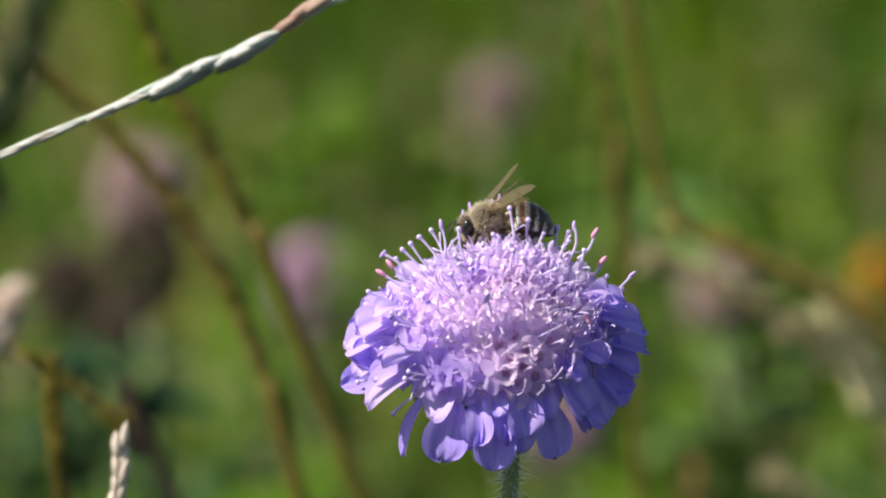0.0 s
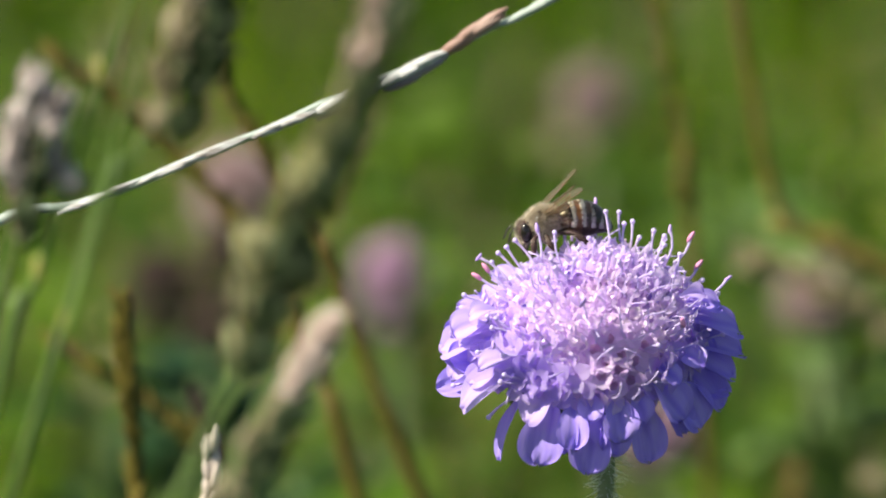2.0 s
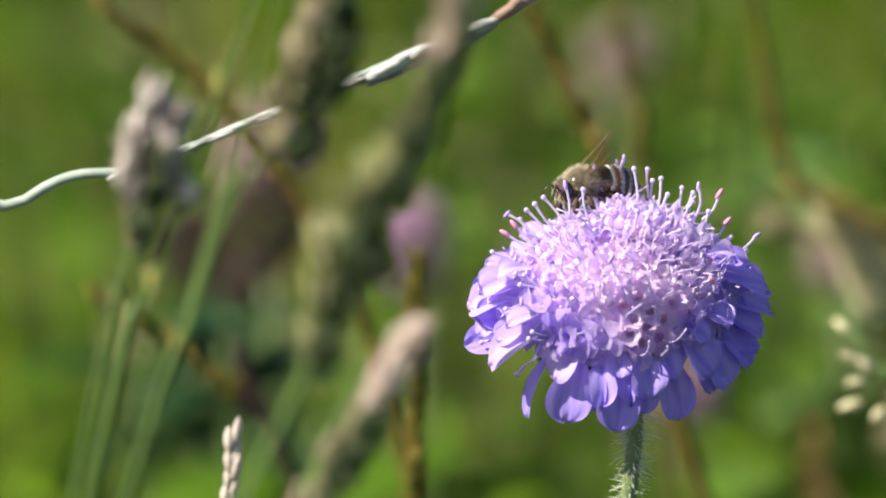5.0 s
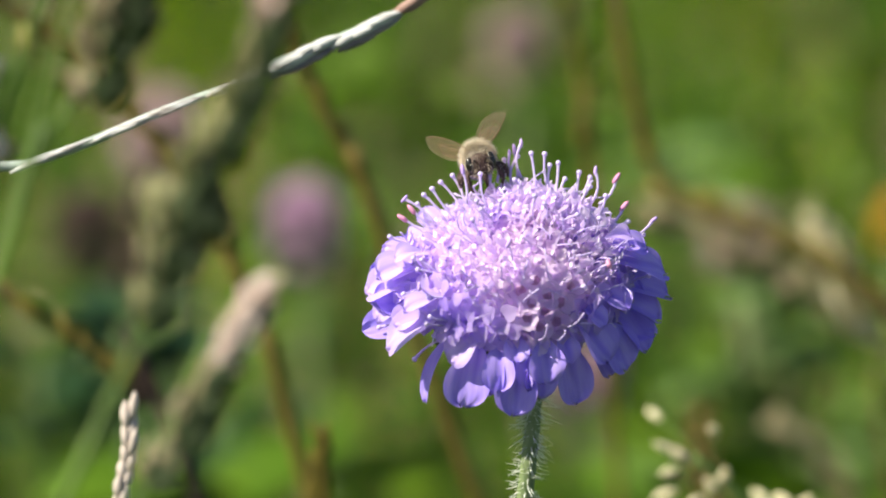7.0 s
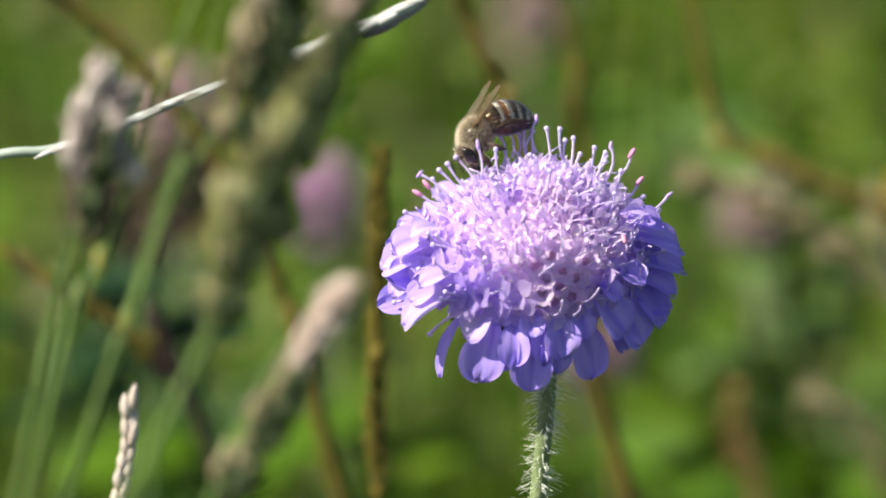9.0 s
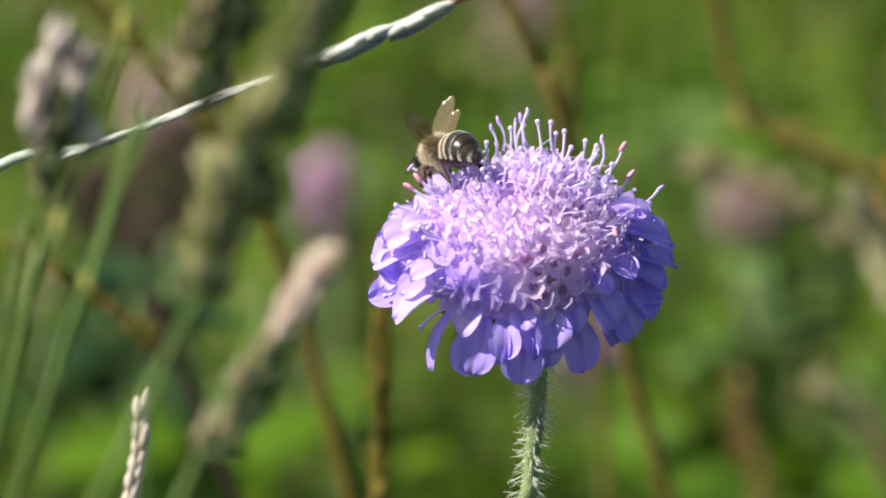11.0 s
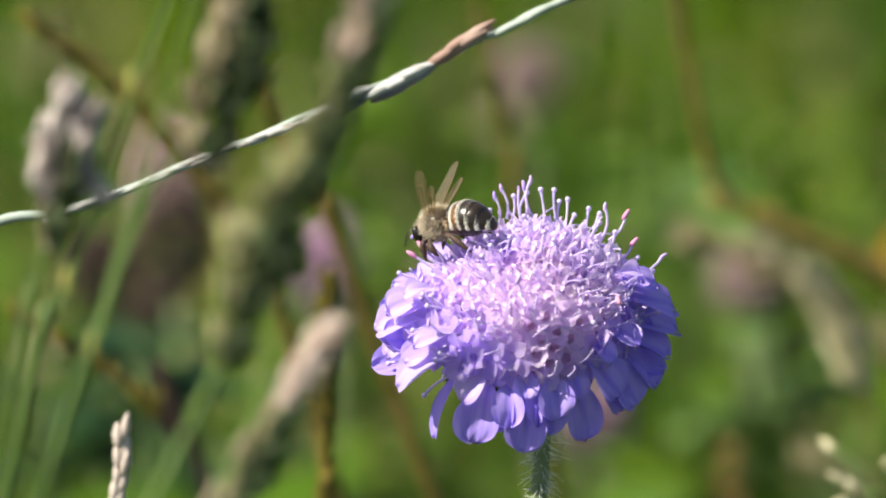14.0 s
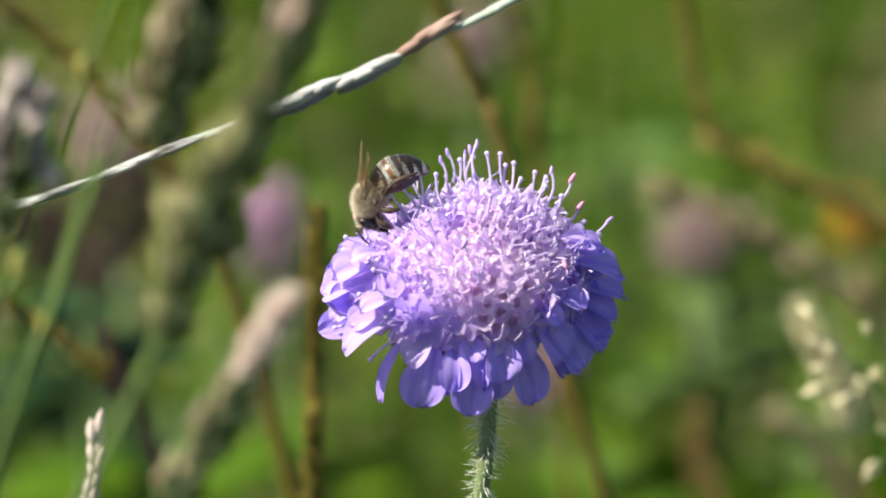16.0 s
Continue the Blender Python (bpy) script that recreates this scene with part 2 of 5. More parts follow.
def curve_points(points, steps=8):
    """A smooth line through the points."""
    p = [Vector(q) for q in points]
    p = [2 * p[0] - p[1]] + p + [2 * p[-1] - p[-2]]
    out = []
    for i in range(1, len(p) - 2):
        for k in range(steps):
            t = k / steps
            out.append(0.5 * (2 * p[i] + (p[i + 1] - p[i - 1]) * t + (2 * p[i - 1] - 5 * p[i] + 4 * p[i + 1] - p[i + 2]) * t * t + (3 * p[i] - p[i - 1] - 3 * p[i + 1] + p[i + 2]) * t ** 3))
    out.append(p[-2])
    return out


def spot(u, v, y):
    """Where the sight line that passes u and v millimetres right of and above the head meets the upright plane at depth y."""
    d = (HEAD + RIGHT * (u * MM) + UP * (v * MM)) - EYE
    return EYE + d * ((y - EYE.y) / d.y)


# ---- ground ----
def ground_sheet():
    bm = bmesh.new()
    xs = [-400, -60, -12, -4] + [-2 + 0.1 * i for i in range(41)] + [4, 12, 60, 400]
    ys = [-400, -60, -12, -4] + [-2 + 0.1 * i for i in range(61)] + [8, 20, 80, 900]
    grid = [[bm.verts.new((x, y, 0.02 * noise.noise(Vector((x * 2, y * 2, 0))) if abs(x) < 3 and abs(y) < 5 else 0.0)) for x in xs] for y in ys]
    for a, b in zip(grid, grid[1:]):
        for i in range(len(xs) - 1):
            bm.faces.new((a[i], a[i + 1], b[i + 1], b[i]))
    tagged(part("ground", bm, M_SOIL), "mossy dark soil under the meadow grass", "ground", kind="structure")


ground_sheet()


# ---- meadow grass and leaves, too many to count ----
def blades(name, count, area, heights, width, mat, seed, lean=0.35, droop=0.5):
    """Folded, tapering blades that rise from the ground inside area(rng) -> x, y."""
    rng = random.Random(seed)
    verts, faces = [], []
    for _ in range(count):
        x, y, top = area(rng)
        h = min(rng.uniform(*heights), top)
        if h < 0.03:
            continue
        ang = rng.uniform(0, math.tau)
        d = Vector((math.cos(ang), math.sin(ang), 0))
        s = Vector((-d.y, d.x, 0))
        bend, w = h * rng.uniform(0.05, lean), width * rng.uniform(0.5, 1.3)
        n, base = 6, len(verts)
        for i in range(n + 1):
            t = i / n
            p = Vector((x, y, -0.01)) + d * (bend * t * t) + Vector((0, 0, h * (t - droop * 0.3 * t ** 3)))
            half = w * 0.5 * min(1.0, 0.5 + 2.0 * t) * (1 - t) ** 0.75 + 0.0001
            verts += [p - s * half, p + d * (half * 0.5), p + s * half]
        for i in range(n):
            a = base + 3 * i
            faces += [(a, a + 1, a + 4, a + 3), (a + 1, a + 2, a + 5, a + 4)]
    me = bpy.data.meshes.new(name)
    me.from_pydata(verts, [], faces)
    return part_of(name, me, mat)


def canopy(y):
    """How high the meadow stands behind the flower: it falls away with the slope."""
    return max(0.16, 0.41 - 0.20 * y)


def behind(rng, near=0.20, far=2.3):
    y = near + (far - near) * rng.random() ** 2.0
    half = 0.10 + 0.10 * (y + 1.2)
    x = rng.uniform(-half, half)
    for _ in range(9):
        if noise.noise(Vector((x * 22, y * 7, 3.0))) > 0.06:
            break
        x = rng.uniform(-half, half)
    return x, y, canopy(y) * rng.uniform(0.75, 1.1) * (0.95 + 0.75 * noise.noise(Vector((x * 16, y * 6, 8.0))))


def tips(rng):
    y = rng.uniform(0.27, 0.72)
    return rng.uniform(-1, 1) * (0.09 + 0.05 * y), y, 0.45 - 0.27 * y + rng.uniform(-0.07, 0.05)


def around(rng):
    r, ang = 5.0 * rng.random() ** 0.75, rng.uniform(0, math.tau)
    x, y = r * math.cos(ang), 0.5 + r * math.sin(ang)
    top = 0.6
    if abs(x) < 0.4 and y < 0.55:
        top = 0.24
    elif abs(x) < 0.6:
        top = canopy(y) * rng.uniform(0.6, 1.1)
    elif y < 0.25:
        top = 0.42
    return x, y, top


tagged(blades("meadow_grass", 5600, lambda rng: behind(rng, 0.30), (0.14, 0.60), 0.0056, M_BLADE, 3, lean=1.0, droop=0.9), "dense green meadow grass blades in sunlight", "grass", kind="stuff")
tagged(blades("outlying_grass", 26000, around, (0.14, 0.48), 0.0055, M_BLADE, 4), "green meadow grass blades around the flower", "grass", kind="stuff")
tagged(blades("meadow_tips", 620, lambda rng: tips(rng), (0.20, 0.60), 0.0034, M_BLADE, 5, lean=0.9, droop=0.7), "slender green grass blades standing above the rest", "grass", kind="stuff")
tagged(blades("straw_tips", 260, lambda rng: tips(rng), (0.20, 0.60), 0.0024, M_OLD, 9, lean=1.0, droop=0.7), "thin brown straws leaning through the grass", "grass", kind="stuff")
tagged(blades("dry_grass", 620, lambda rng: behind(rng, 0.32), (0.20, 0.55), 0.0045, M_OLD, 6, lean=0.8), "dry straw-coloured grass blades among green ones", "grass", kind="stuff")


def leaf_litter(name, count, seed):
    rng = random.Random(seed)
    verts, faces = [], []
    for _ in range(count):
        x, y, _top = behind(rng, 0.34, 2.2)
        z = canopy(y) * rng.uniform(0.35, 0.95)
        big = rng.random() ** 2
        ang, w, l = rng.uniform(0, math.tau), 0.0018 + 0.006 * big, 0.007 + 0.024 * big
        m = Matrix.Translation((x, y, z)) @ Euler((rng.uniform(-0.8, 0.8), rng.uniform(-0.8, 0.8), ang)).to_matrix().to_4x4()
        base = len(verts)
        for i in range(6):
            t = i / 5
            half = w * math.sin(math.pi * min(0.97, 0.06 + 0.92 * t)) ** 0.8
            for k in (-1, 0, 1):
                verts.append(m @ Vector((l * t, half * k, 0.25 * half * abs(k) - 0.3 * l * t * t)))
        for i in range(5):
            a = base + 3 * i
            faces += [(a, a + 1, a + 4, a + 3), (a + 1, a + 2, a + 5, a + 4)]
    me = bpy.data.meshes.new(name)
    me.from_pydata(verts, [], faces)
    return part_of(name, me, M_BROAD)


tagged(leaf_litter("meadow_leaves", 6000, 8), "broad green leaves between the grass blades", "leaves", kind="stuff")


def herbs(name, count, seed):
    """Leafy herbs: a thin stem each, with oval leaves in pairs up its length."""
    rng = random.Random(seed)
    verts, faces = [], []
    for _ in range(count):
        y = rng.uniform(0.34, 0.95)
        half = 0.0437 * (y + 1.2) * 1.25
        foot = Vector((rng.uniform(-half, half) + rng.uniform(-0.02, 0.02), y, -0.01))
        top = foot + Vector((rng.uniform(-0.05, 0.05), rng.uniform(-0.03, 0.03), 0.45 - 0.27 * y + rng.uniform(-0.075, 0.055)))
        base = len(verts)
        for p in (foot, foot.lerp(top, 0.5), top):
            for k in range(3):
                verts.append(p + Vector((math.cos(k * 2.1), math.sin(k * 2.1), 0)) * 0.0007)
        for i in (0, 3):
            for k in range(3):
                n = (k + 1) % 3
                faces.append((base + i + k, base + i + n, base + i + 3 + n, base + i + 3 + k))
        size = rng.uniform(0.006, 0.016)
        for j in range(rng.randrange(7, 15)):
            at = foot.lerp(top, 1.0 - 0.026 * j)
            ang = j * 2.4 + rng.uniform(-0.4, 0.4)
            m = Matrix.Translation(at) @ Euler((rng.uniform(-0.5, 0.5), rng.uniform(-0.5, 0.3), ang)).to_matrix().to_4x4()
            l = size * rng.uniform(0.7, 1.3)
            w = 0.26 * l
            base = len(verts)
            for i in range(5):
                t = i / 4
                wide = w * math.sin(math.pi * min(0.97, 0.05 + 0.92 * t))
                for k in (-1, 0, 1):
                    verts.append(m @ Vector((l * t, wide * k, 0.2 * wide * abs(k) + 0.2 * l * t * (1 - 1.4 * t))))
            for i in range(4):
                a = base + 3 * i
                faces += [(a, a + 1, a + 4, a + 3), (a + 1, a + 2, a + 5, a + 4)]
    me = bpy.data.meshes.new(name)
    me.from_pydata(verts, [], faces)
    return part_of(name, me, M_HERB)


tagged(herbs("leafy_herbs", 170, 33), "low leafy herbs with light green leaves in the grass", "herbs", kind="stuff")


def seeding_stalks(name, count, seed):
    """Thin stalks with small pale heads, scattered through the meadow."""
    rng = random.Random(seed)
    bm = bmesh.new()
    done = 0
    for _ in range(count):
        x, y, _top = behind(rng, 0.55, 1.6)
        h = canopy(y) * rng.uniform(0.6, 1.1)
        top = Vector((x + rng.uniform(-0.05, 0.05), y + rng.uniform(-0.03, 0.03), h))
        tube(bm, [Vector((x, y, -0.01)), (Vector((x, y, 0)) + top) / 2 + Vector((0.004, 0, 0)), top], 0.35 * MM, 4)
        stalk_faces = len(bm.faces)
        bm.faces.ensure_lookup_table()
        for f in bm.faces[done:stalk_faces]:
            f.material_index = 1
        for _k in range(rng.randrange(3, 7)):
            d = Vector((rng.uniform(-1, 1), rng.uniform(-1, 1), rng.uniform(0, 1.4))).normalized()
            tube(bm, [top, top + d * 0.0022, top + d * 0.0045], [0.4 * MM, 1.1 * MM, 0.1 * MM], 5)
        done = len(bm.faces)
    ob = part(name, bm, M_SEED)
    ob.data.materials.append(M_CULM)
    return ob


tagged(seeding_stalks("seeding_grass", 300, 14), "thin meadow stalks with small pale seed heads", "grass", kind="stuff")


# ---- the flower ----
AXIS_TILT = radians(17.0)          # the head nods towards the lens
AXIS = Vector((0.0, -math.sin(AXIS_TILT), math.cos(AXIS_TILT)))
RING = HEAD - RIGHT * (0.3 * MM) - UP * (3.9 * MM)     # middle of the ring of outer petals
HEAD_TURN = Vector((0, 0, 1)).rotation_difference(AXIS).to_matrix().to_4x4()
DOME_A, DOME_C = 13.3, 11.5        # half width and height of the dome, mm


def petal_mesh(length, width, arch, cup, teeth, seed, neck=0.24):
    """One spoon-shaped ray petal along +x, its face towards +z, mm: a slim claw, a broad round blade, an uneven rim."""
    rng = random.Random(seed)
    bm = bmesh.new()
    n, k = 13, 10
    off, wave, fold = rng.uniform(-0.14, 0.14), rng.uniform(0, 6), rng.uniform(0.05, 0.16)
    rows = []
    for i in range(n + 1):
        t = 1 - (1 - i / n) ** 1.6
        open_out = min(1.0, max(0.0, (t - 0.05) / 0.60))
        shape = neck + (1 - neck) * open_out * open_out * (3 - 2 * open_out)
        if t > 0.66:
            shape *= max(0.0, 1 - ((t - 0.66) / 0.342) ** 2.3) ** 0.5
        row = []
        for j in range(k + 1):
            s = 2 * j / k - 1
            rim = max(0.0, (t - 0.72) / 0.28)
            x = length * (t - teeth * rim * rim * (0.45 + 0.35 * math.cos(7.5 * s + wave) + 0.2 * math.cos(17 * s + 2 * wave)))
            y = s * shape * width * 0.5 + off * t * t * width
            z = (cup * (s * s) * width * 0.28 * shape + arch * length * (4 * t * (1 - t)) - fold * width * math.exp(-(s / 0.2) ** 2) * math.sin(math.pi * min(1, t * 1.05))
                 + 0.05 * width * math.sin(5 * t + wave + 3.2 * s) * t + 0.05 * width * rim * math.sin(9 * s + wave))
            row.append(bm.verts.new((x * MM, y * MM, z * MM)))
        rows.append(row)
    for a, b in zip(rows, rows[1:]):
        for j in range(k):
            bm.faces.new((a[j], a[j + 1], b[j + 1], b[j]))
    me = bpy.data.meshes.new("petal")
    bm.to_mesh(me)
    bm.free()
    return me


def floret_mesh(size, lift, seed, lobes=4):
    """A small lobed flower, opening along +z, mm: a funnel and broad round lobes that rise at lift degrees."""
    rng = random.Random(seed)
    bm = bmesh.new()
    r0 = 0.40 * size
    tube(bm, [Vector((0, 0, z * MM)) for z in (-1.3, -0.7, 0.0)], [0.12 * MM, 0.30 * size * MM, r0 * MM * 1.15], 8, closed=False)
    for f in bm.faces:
        f.material_index = 1
    for lobe in range(lobes):
        ang = lobe * math.tau / lobes + rng.uniform(-0.25, 0.25)
        big = size * rng.uniform(0.8, 1.35)
        turn = Matrix.Rotation(ang, 3, "Z") @ Matrix.Rotation(rng.uniform(-0.25, 0.25), 3, "X")
        wave, e = rng.uniform(0, 6), radians(lift + rng.uniform(-14, 14))
        rows = []
        for i in range(6):
            t = i / 5
            half = big * 0.60 * math.sin(math.pi * (0.20 + 0.74 * t)) ** 0.75
            row = []
            for j in range(5):
                s = 2 * j / 4 - 1
                run = big * t * (1 - 0.14 * s * s * t)
                out = r0 + run * math.cos(e) + 0.10 * big * t * t
                up = run * math.sin(e) - 0.16 * big * t * t + 0.22 * half * s * s + 0.05 * big * t * math.sin(3 * s + wave)
                row.append(bm.verts.new(turn @ Vector((out * MM, half * s * MM, up * MM))))
            rows.append(row)
        for a, b in zip(rows, rows[1:]):
            for j in range(4):
                bm.faces.new((a[j], a[j + 1], b[j + 1], b[j]))
    me = bpy.data.meshes.new("floret")
    bm.to_mesh(me)
    bm.free()
    return me


def stamen_mesh(length, bend, seed, thin=1.0):
    rng = random.Random(seed)
    bm = bmesh.new()
    side = rng.uniform(0, math.tau)
    pts = []
    for i in range(7):
        t = i / 6
        off = bend * t * t
        pts.append(Vector((off * math.cos(side), off * math.sin(side), length * t)) * MM)
    tube(bm, pts, [thin * r * MM for r in (0.14, 0.13, 0.12, 0.12, 0.12, 0.14, 0.19)], 5)
    me = bpy.data.meshes.new("filament")
    bm.to_mesh(me)
    bm.free()
    return me, pts[-1]


def anther_mesh(size):
    bm = bmesh.new()
    ball(bm, (0, 0, 0), (0.62 * size * MM, 0.24 * size * MM, 0.22 * size * MM), u=8, v=6, dent=0.00004)
    me = bpy.data.meshes.new("anther")
    bm.to_mesh(me)
    bm.free()
    return me


def on_dome(polar, azimuth, lift=0.0):
    """A point of the dome and the direction out of it, in the head's own space."""
    n = Vector((math.sin(polar) * math.cos(azimuth) / DOME_A, math.sin(polar) * math.sin(azimuth) / DOME_A, math.cos(polar) / DOME_C)).normalized()
    flare = DOME_A * math.sin(polar) ** 1.42
    p = Vector((flare * math.cos(azimuth) + 0.22 * DOME_C * math.cos(polar), flare * math.sin(azimuth), DOME_C * math.cos(polar)))
    return (p + n * lift) * MM, n


def build_flower():
    rng = random.Random(21)
    flower = empty("scabious_flower", (RING.x, RING.y, -0.01))
    tagged(flower, "violet field scabious in full bloom on a hairy green stem", "flower")
    up = RING - flower.location
    place = Matrix.Translation(up) @ HEAD_TURN

    def seat(ob, m):
        ob.matrix_local = place @ m

    # stem
    neck = up - AXIS * (5.0 * MM) + RIGHT * (0.4 * MM)
    def at(u, v, w):
        return HEAD + RIGHT * (u * MM) + UP * (v * MM) + AWAY * (w * MM) - flower.location
    line = curve_points([neck + AXIS * (3 * MM), neck, at(1.7, -12.5, 1.5), at(2.4, -17, 2.6), at(2.0, -23, 3.4), at(1.2, -31, 4.0), at(0.4, -45, 5.0),
                         at(-3.0, -150, 8.0), Vector((-0.005, 0.012, 0.0))], 9)
    bm = bmesh.new()
    tube(bm, line, [(0.84 + 0.3 * min(1.0, i / len(line))) * MM for i in range(len(line))], 12)
    stem = part("stem", bm, M_STEM, flower)
    bm = bmesh.new()
    for _ in range(620):
        i = rng.randrange(14, 54)
        p = line[i].lerp(line[i + 1], rng.random())
        a, b = frame_along(line[i + 1] - line[i])
        ang = rng.uniform(0, math.tau)
        out = a * math.cos(ang) + b * math.sin(ang)
        l = rng.uniform(0.6, 2.1) * MM
        tip = p + out * (1.0 * MM + l) + Vector((rng.uniform(-.4, .4), 0, rng.uniform(-1.1, 0.25))) * l
        tube(bm, [p + out * (0.75 * MM), (p + tip) / 2 + out * 0.0003, tip], [0.05 * MM, 0.04 * MM, 0.015 * MM], 3)
    tagged(part("hairs", bm, M_HAIR, stem, "fine white hairs"), kind="stuff")
    # core under the florets
    bm = bmesh.new()
    ball(bm, (0, 0, 0), ((DOME_A - 4.0) * MM, (DOME_A - 4.0) * MM, (DOME_C - 2.4) * MM), u=24, v=16)
    seat(part("receptacle", bm, M_CORE, flower, "mauve core under the florets"), Matrix.Translation((1.0 * MM, 0, 0)))
    for i in range(10):
        me = petal_mesh(8.5, 3.2, 0.05, 0.3, 0.0, 900 + i)
        ob = part_of("bract", me, M_BRACT, flower)
        seat(ob, Matrix.Rotation(i * math.tau / 10, 4, "Z") @ Matrix.Translation((2 * MM, 0, -3.4 * MM)) @ Matrix.Rotation(radians(4), 4, "Y"))
    # ray petals behind the dome, in three uneven layers
    for layer, (r0, low, length, width, tip_lift) in enumerate(((8.8, -1.4, 8.6, 5.0, 4), (9.8, 0.2, 7.4, 4.4, -6), (10.6, 2.0, 5.8, 3.6, -18))):
        for i in range(15):
            az = radians(-14 + 208 * i / 14 + rng.uniform(-5, 5) + 4 * layer)
            me = petal_mesh(length * rng.uniform(0.85, 1.1), width * rng.uniform(0.6, 1.1), 0.05, rng.uniform(-0.2, 0.8), rng.uniform(0.02, 0.12), 100 + 40 * layer + i)
            ob = part_of("petal", me, M_PETAL if layer < 2 else M_PETAL_PALE, flower)
            seat(ob, Matrix.Rotation(az, 4, "Z") @ Matrix.Translation((r0 * MM, 0, low * MM)) @ Matrix.Rotation(radians(tip_lift + rng.uniform(-8, 10)), 4, "Y") @ Matrix.Rotation(radians(24 * math.cos(az) + rng.uniform(-26, 26)), 4, "X"))

    def ray(claw, tip, width, out, mat, roll=0.0, cup=0.75, teeth=0.07, arch=0.07, neck=0.24):
        """A petal of the near side from its claw to its tip, each right of and above the head's middle; out: how far its tip stands from the axis."""
        def inside(p, r):
            x, rise = p[0] + 0.3, p[1] + 3.9
            y = -math.sqrt(max(0.0, r * r - x * x))
            return Vector((x, y, (rise - 0.53 * y) / 0.848))
        a, b = inside(claw, 9.6 + 0.12 * out), inside(tip, out)
        d = (b - a)
        aside = min(1.0, abs(b.x) / 14.0) ** 2
        facing = Vector((0.0, -0.85, 0.53)) * (0.75 - 0.22 * aside) + Vector((b.x, b.y, 0)).normalized() * 0.3 + Vector((0, 0, 0.25 + 0.35 * aside))
        z = (facing - d * facing.dot(d) / d.length_squared).normalized()
        x = d.normalized()
        m = Matrix((x, z.cross(x), z)).transposed().to_4x4()
        ob = part_of("petal", petal_mesh(d.length, 0.9 * width, arch, cup, teeth, len(flower.children), neck), mat, flower)
        seat(ob, Matrix.Translation(a * MM) @ m @ Matrix.Rotation(radians(roll), 4, "X"))

    # long hanging petals of the near side
    for claw, tip, width, out, roll in (((-3.6, -8.5), (-5.3, -17.8), 6.2, 15.4, 6), ((1.0, -9.5), (-0.2, -18.7), 5.6, 15.6, -4), ((5.6, -8.2), (7.6, -17.3), 5.2, 15.4, -12),
                                        ((-6.6, -8.0), (-10.4, -17.2), 3.0, 15.0, 42), ((9.0, -6.6), (13.4, -13.4), 6.6, 16.6, -16), ((10.6, -5.2), (15.6, -11.4), 5.4, 17.2, -22),
                                        ((7.6, -7.6), (11.6, -14.0), 5.0, 15.8, -20), ((-1.4, -9.0), (-2.4, -16.2), 3.6, 15.0, 20), ((3.4, -9.0), (3.0, -16.6), 4.4, 15.0, -10)):
        ray(claw, tip, width, out, M_PETAL, roll)
    # wide petals at the sides; the left ones paler, sunlight put into their colour
    for claw, tip, width, out, roll in (((-11.2, -2.2), (-17.4, -4.8), 5.4, 17.6, 12), ((-10.8, -4.2), (-16.2, -7.8), 4.6, 17.0, 22), ((-11.4, -0.2), (-16.3, -2.0), 4.6, 16.4, 4),
                                        ((11.0, -3.0), (18.8, -4.8), 5.2, 19.0, -14), ((10.8, -4.4), (17.6, -7.8), 5.0, 18.4, -22), ((11.2, 0.0), (18.2, -1.8), 5.0, 18.4, -8),
                                        ((11.2, 1.8), (15.9, 1.4), 3.8, 16.0, -6), ((-9.6, -5.6), (-13.8, -8.4), 4.4, 16.4, 18)):
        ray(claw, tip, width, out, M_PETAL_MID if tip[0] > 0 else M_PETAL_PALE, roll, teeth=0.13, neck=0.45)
    # shorter, paler petals laid over them; the left ones palest, as painted-in sunlight
    for claw, tip, width, out, roll in (((-6.0, -6.0), (-15.0, -10.6), 5.6, 17.4, 14), ((-3.4, -8.2), (-7.2, -12.6), 4.6, 15.0, 18), ((-1.6, -9.0), (-1.4, -15.9), 4.4, 15.6, 6),
                                        ((0.4, -8.4), (0.2, -12.4), 3.5, 14.6, 0), ((1.9, -8.8), (1.8, -15.6), 2.6, 15.2, 34), ((3.0, -8.4), (4.4, -14.8), 5.0, 15.6, -6),
                                        ((5.2, -7.4), (6.6, -12.8), 3.6, 15.0, -18), ((6.8, -6.4), (11.3, -12.3), 5.6, 16.2, -14), ((7.4, -5.4), (10.9, -8.0), 3.4, 15.6, -26),
                                        ((9.6, -3.8), (13.8, -6.0), 4.0, 16.4, -12), ((-8.0, -4.4), (-13.0, -6.2), 3.2, 16.2, 20)):
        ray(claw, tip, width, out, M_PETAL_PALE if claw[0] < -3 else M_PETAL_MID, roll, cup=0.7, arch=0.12)
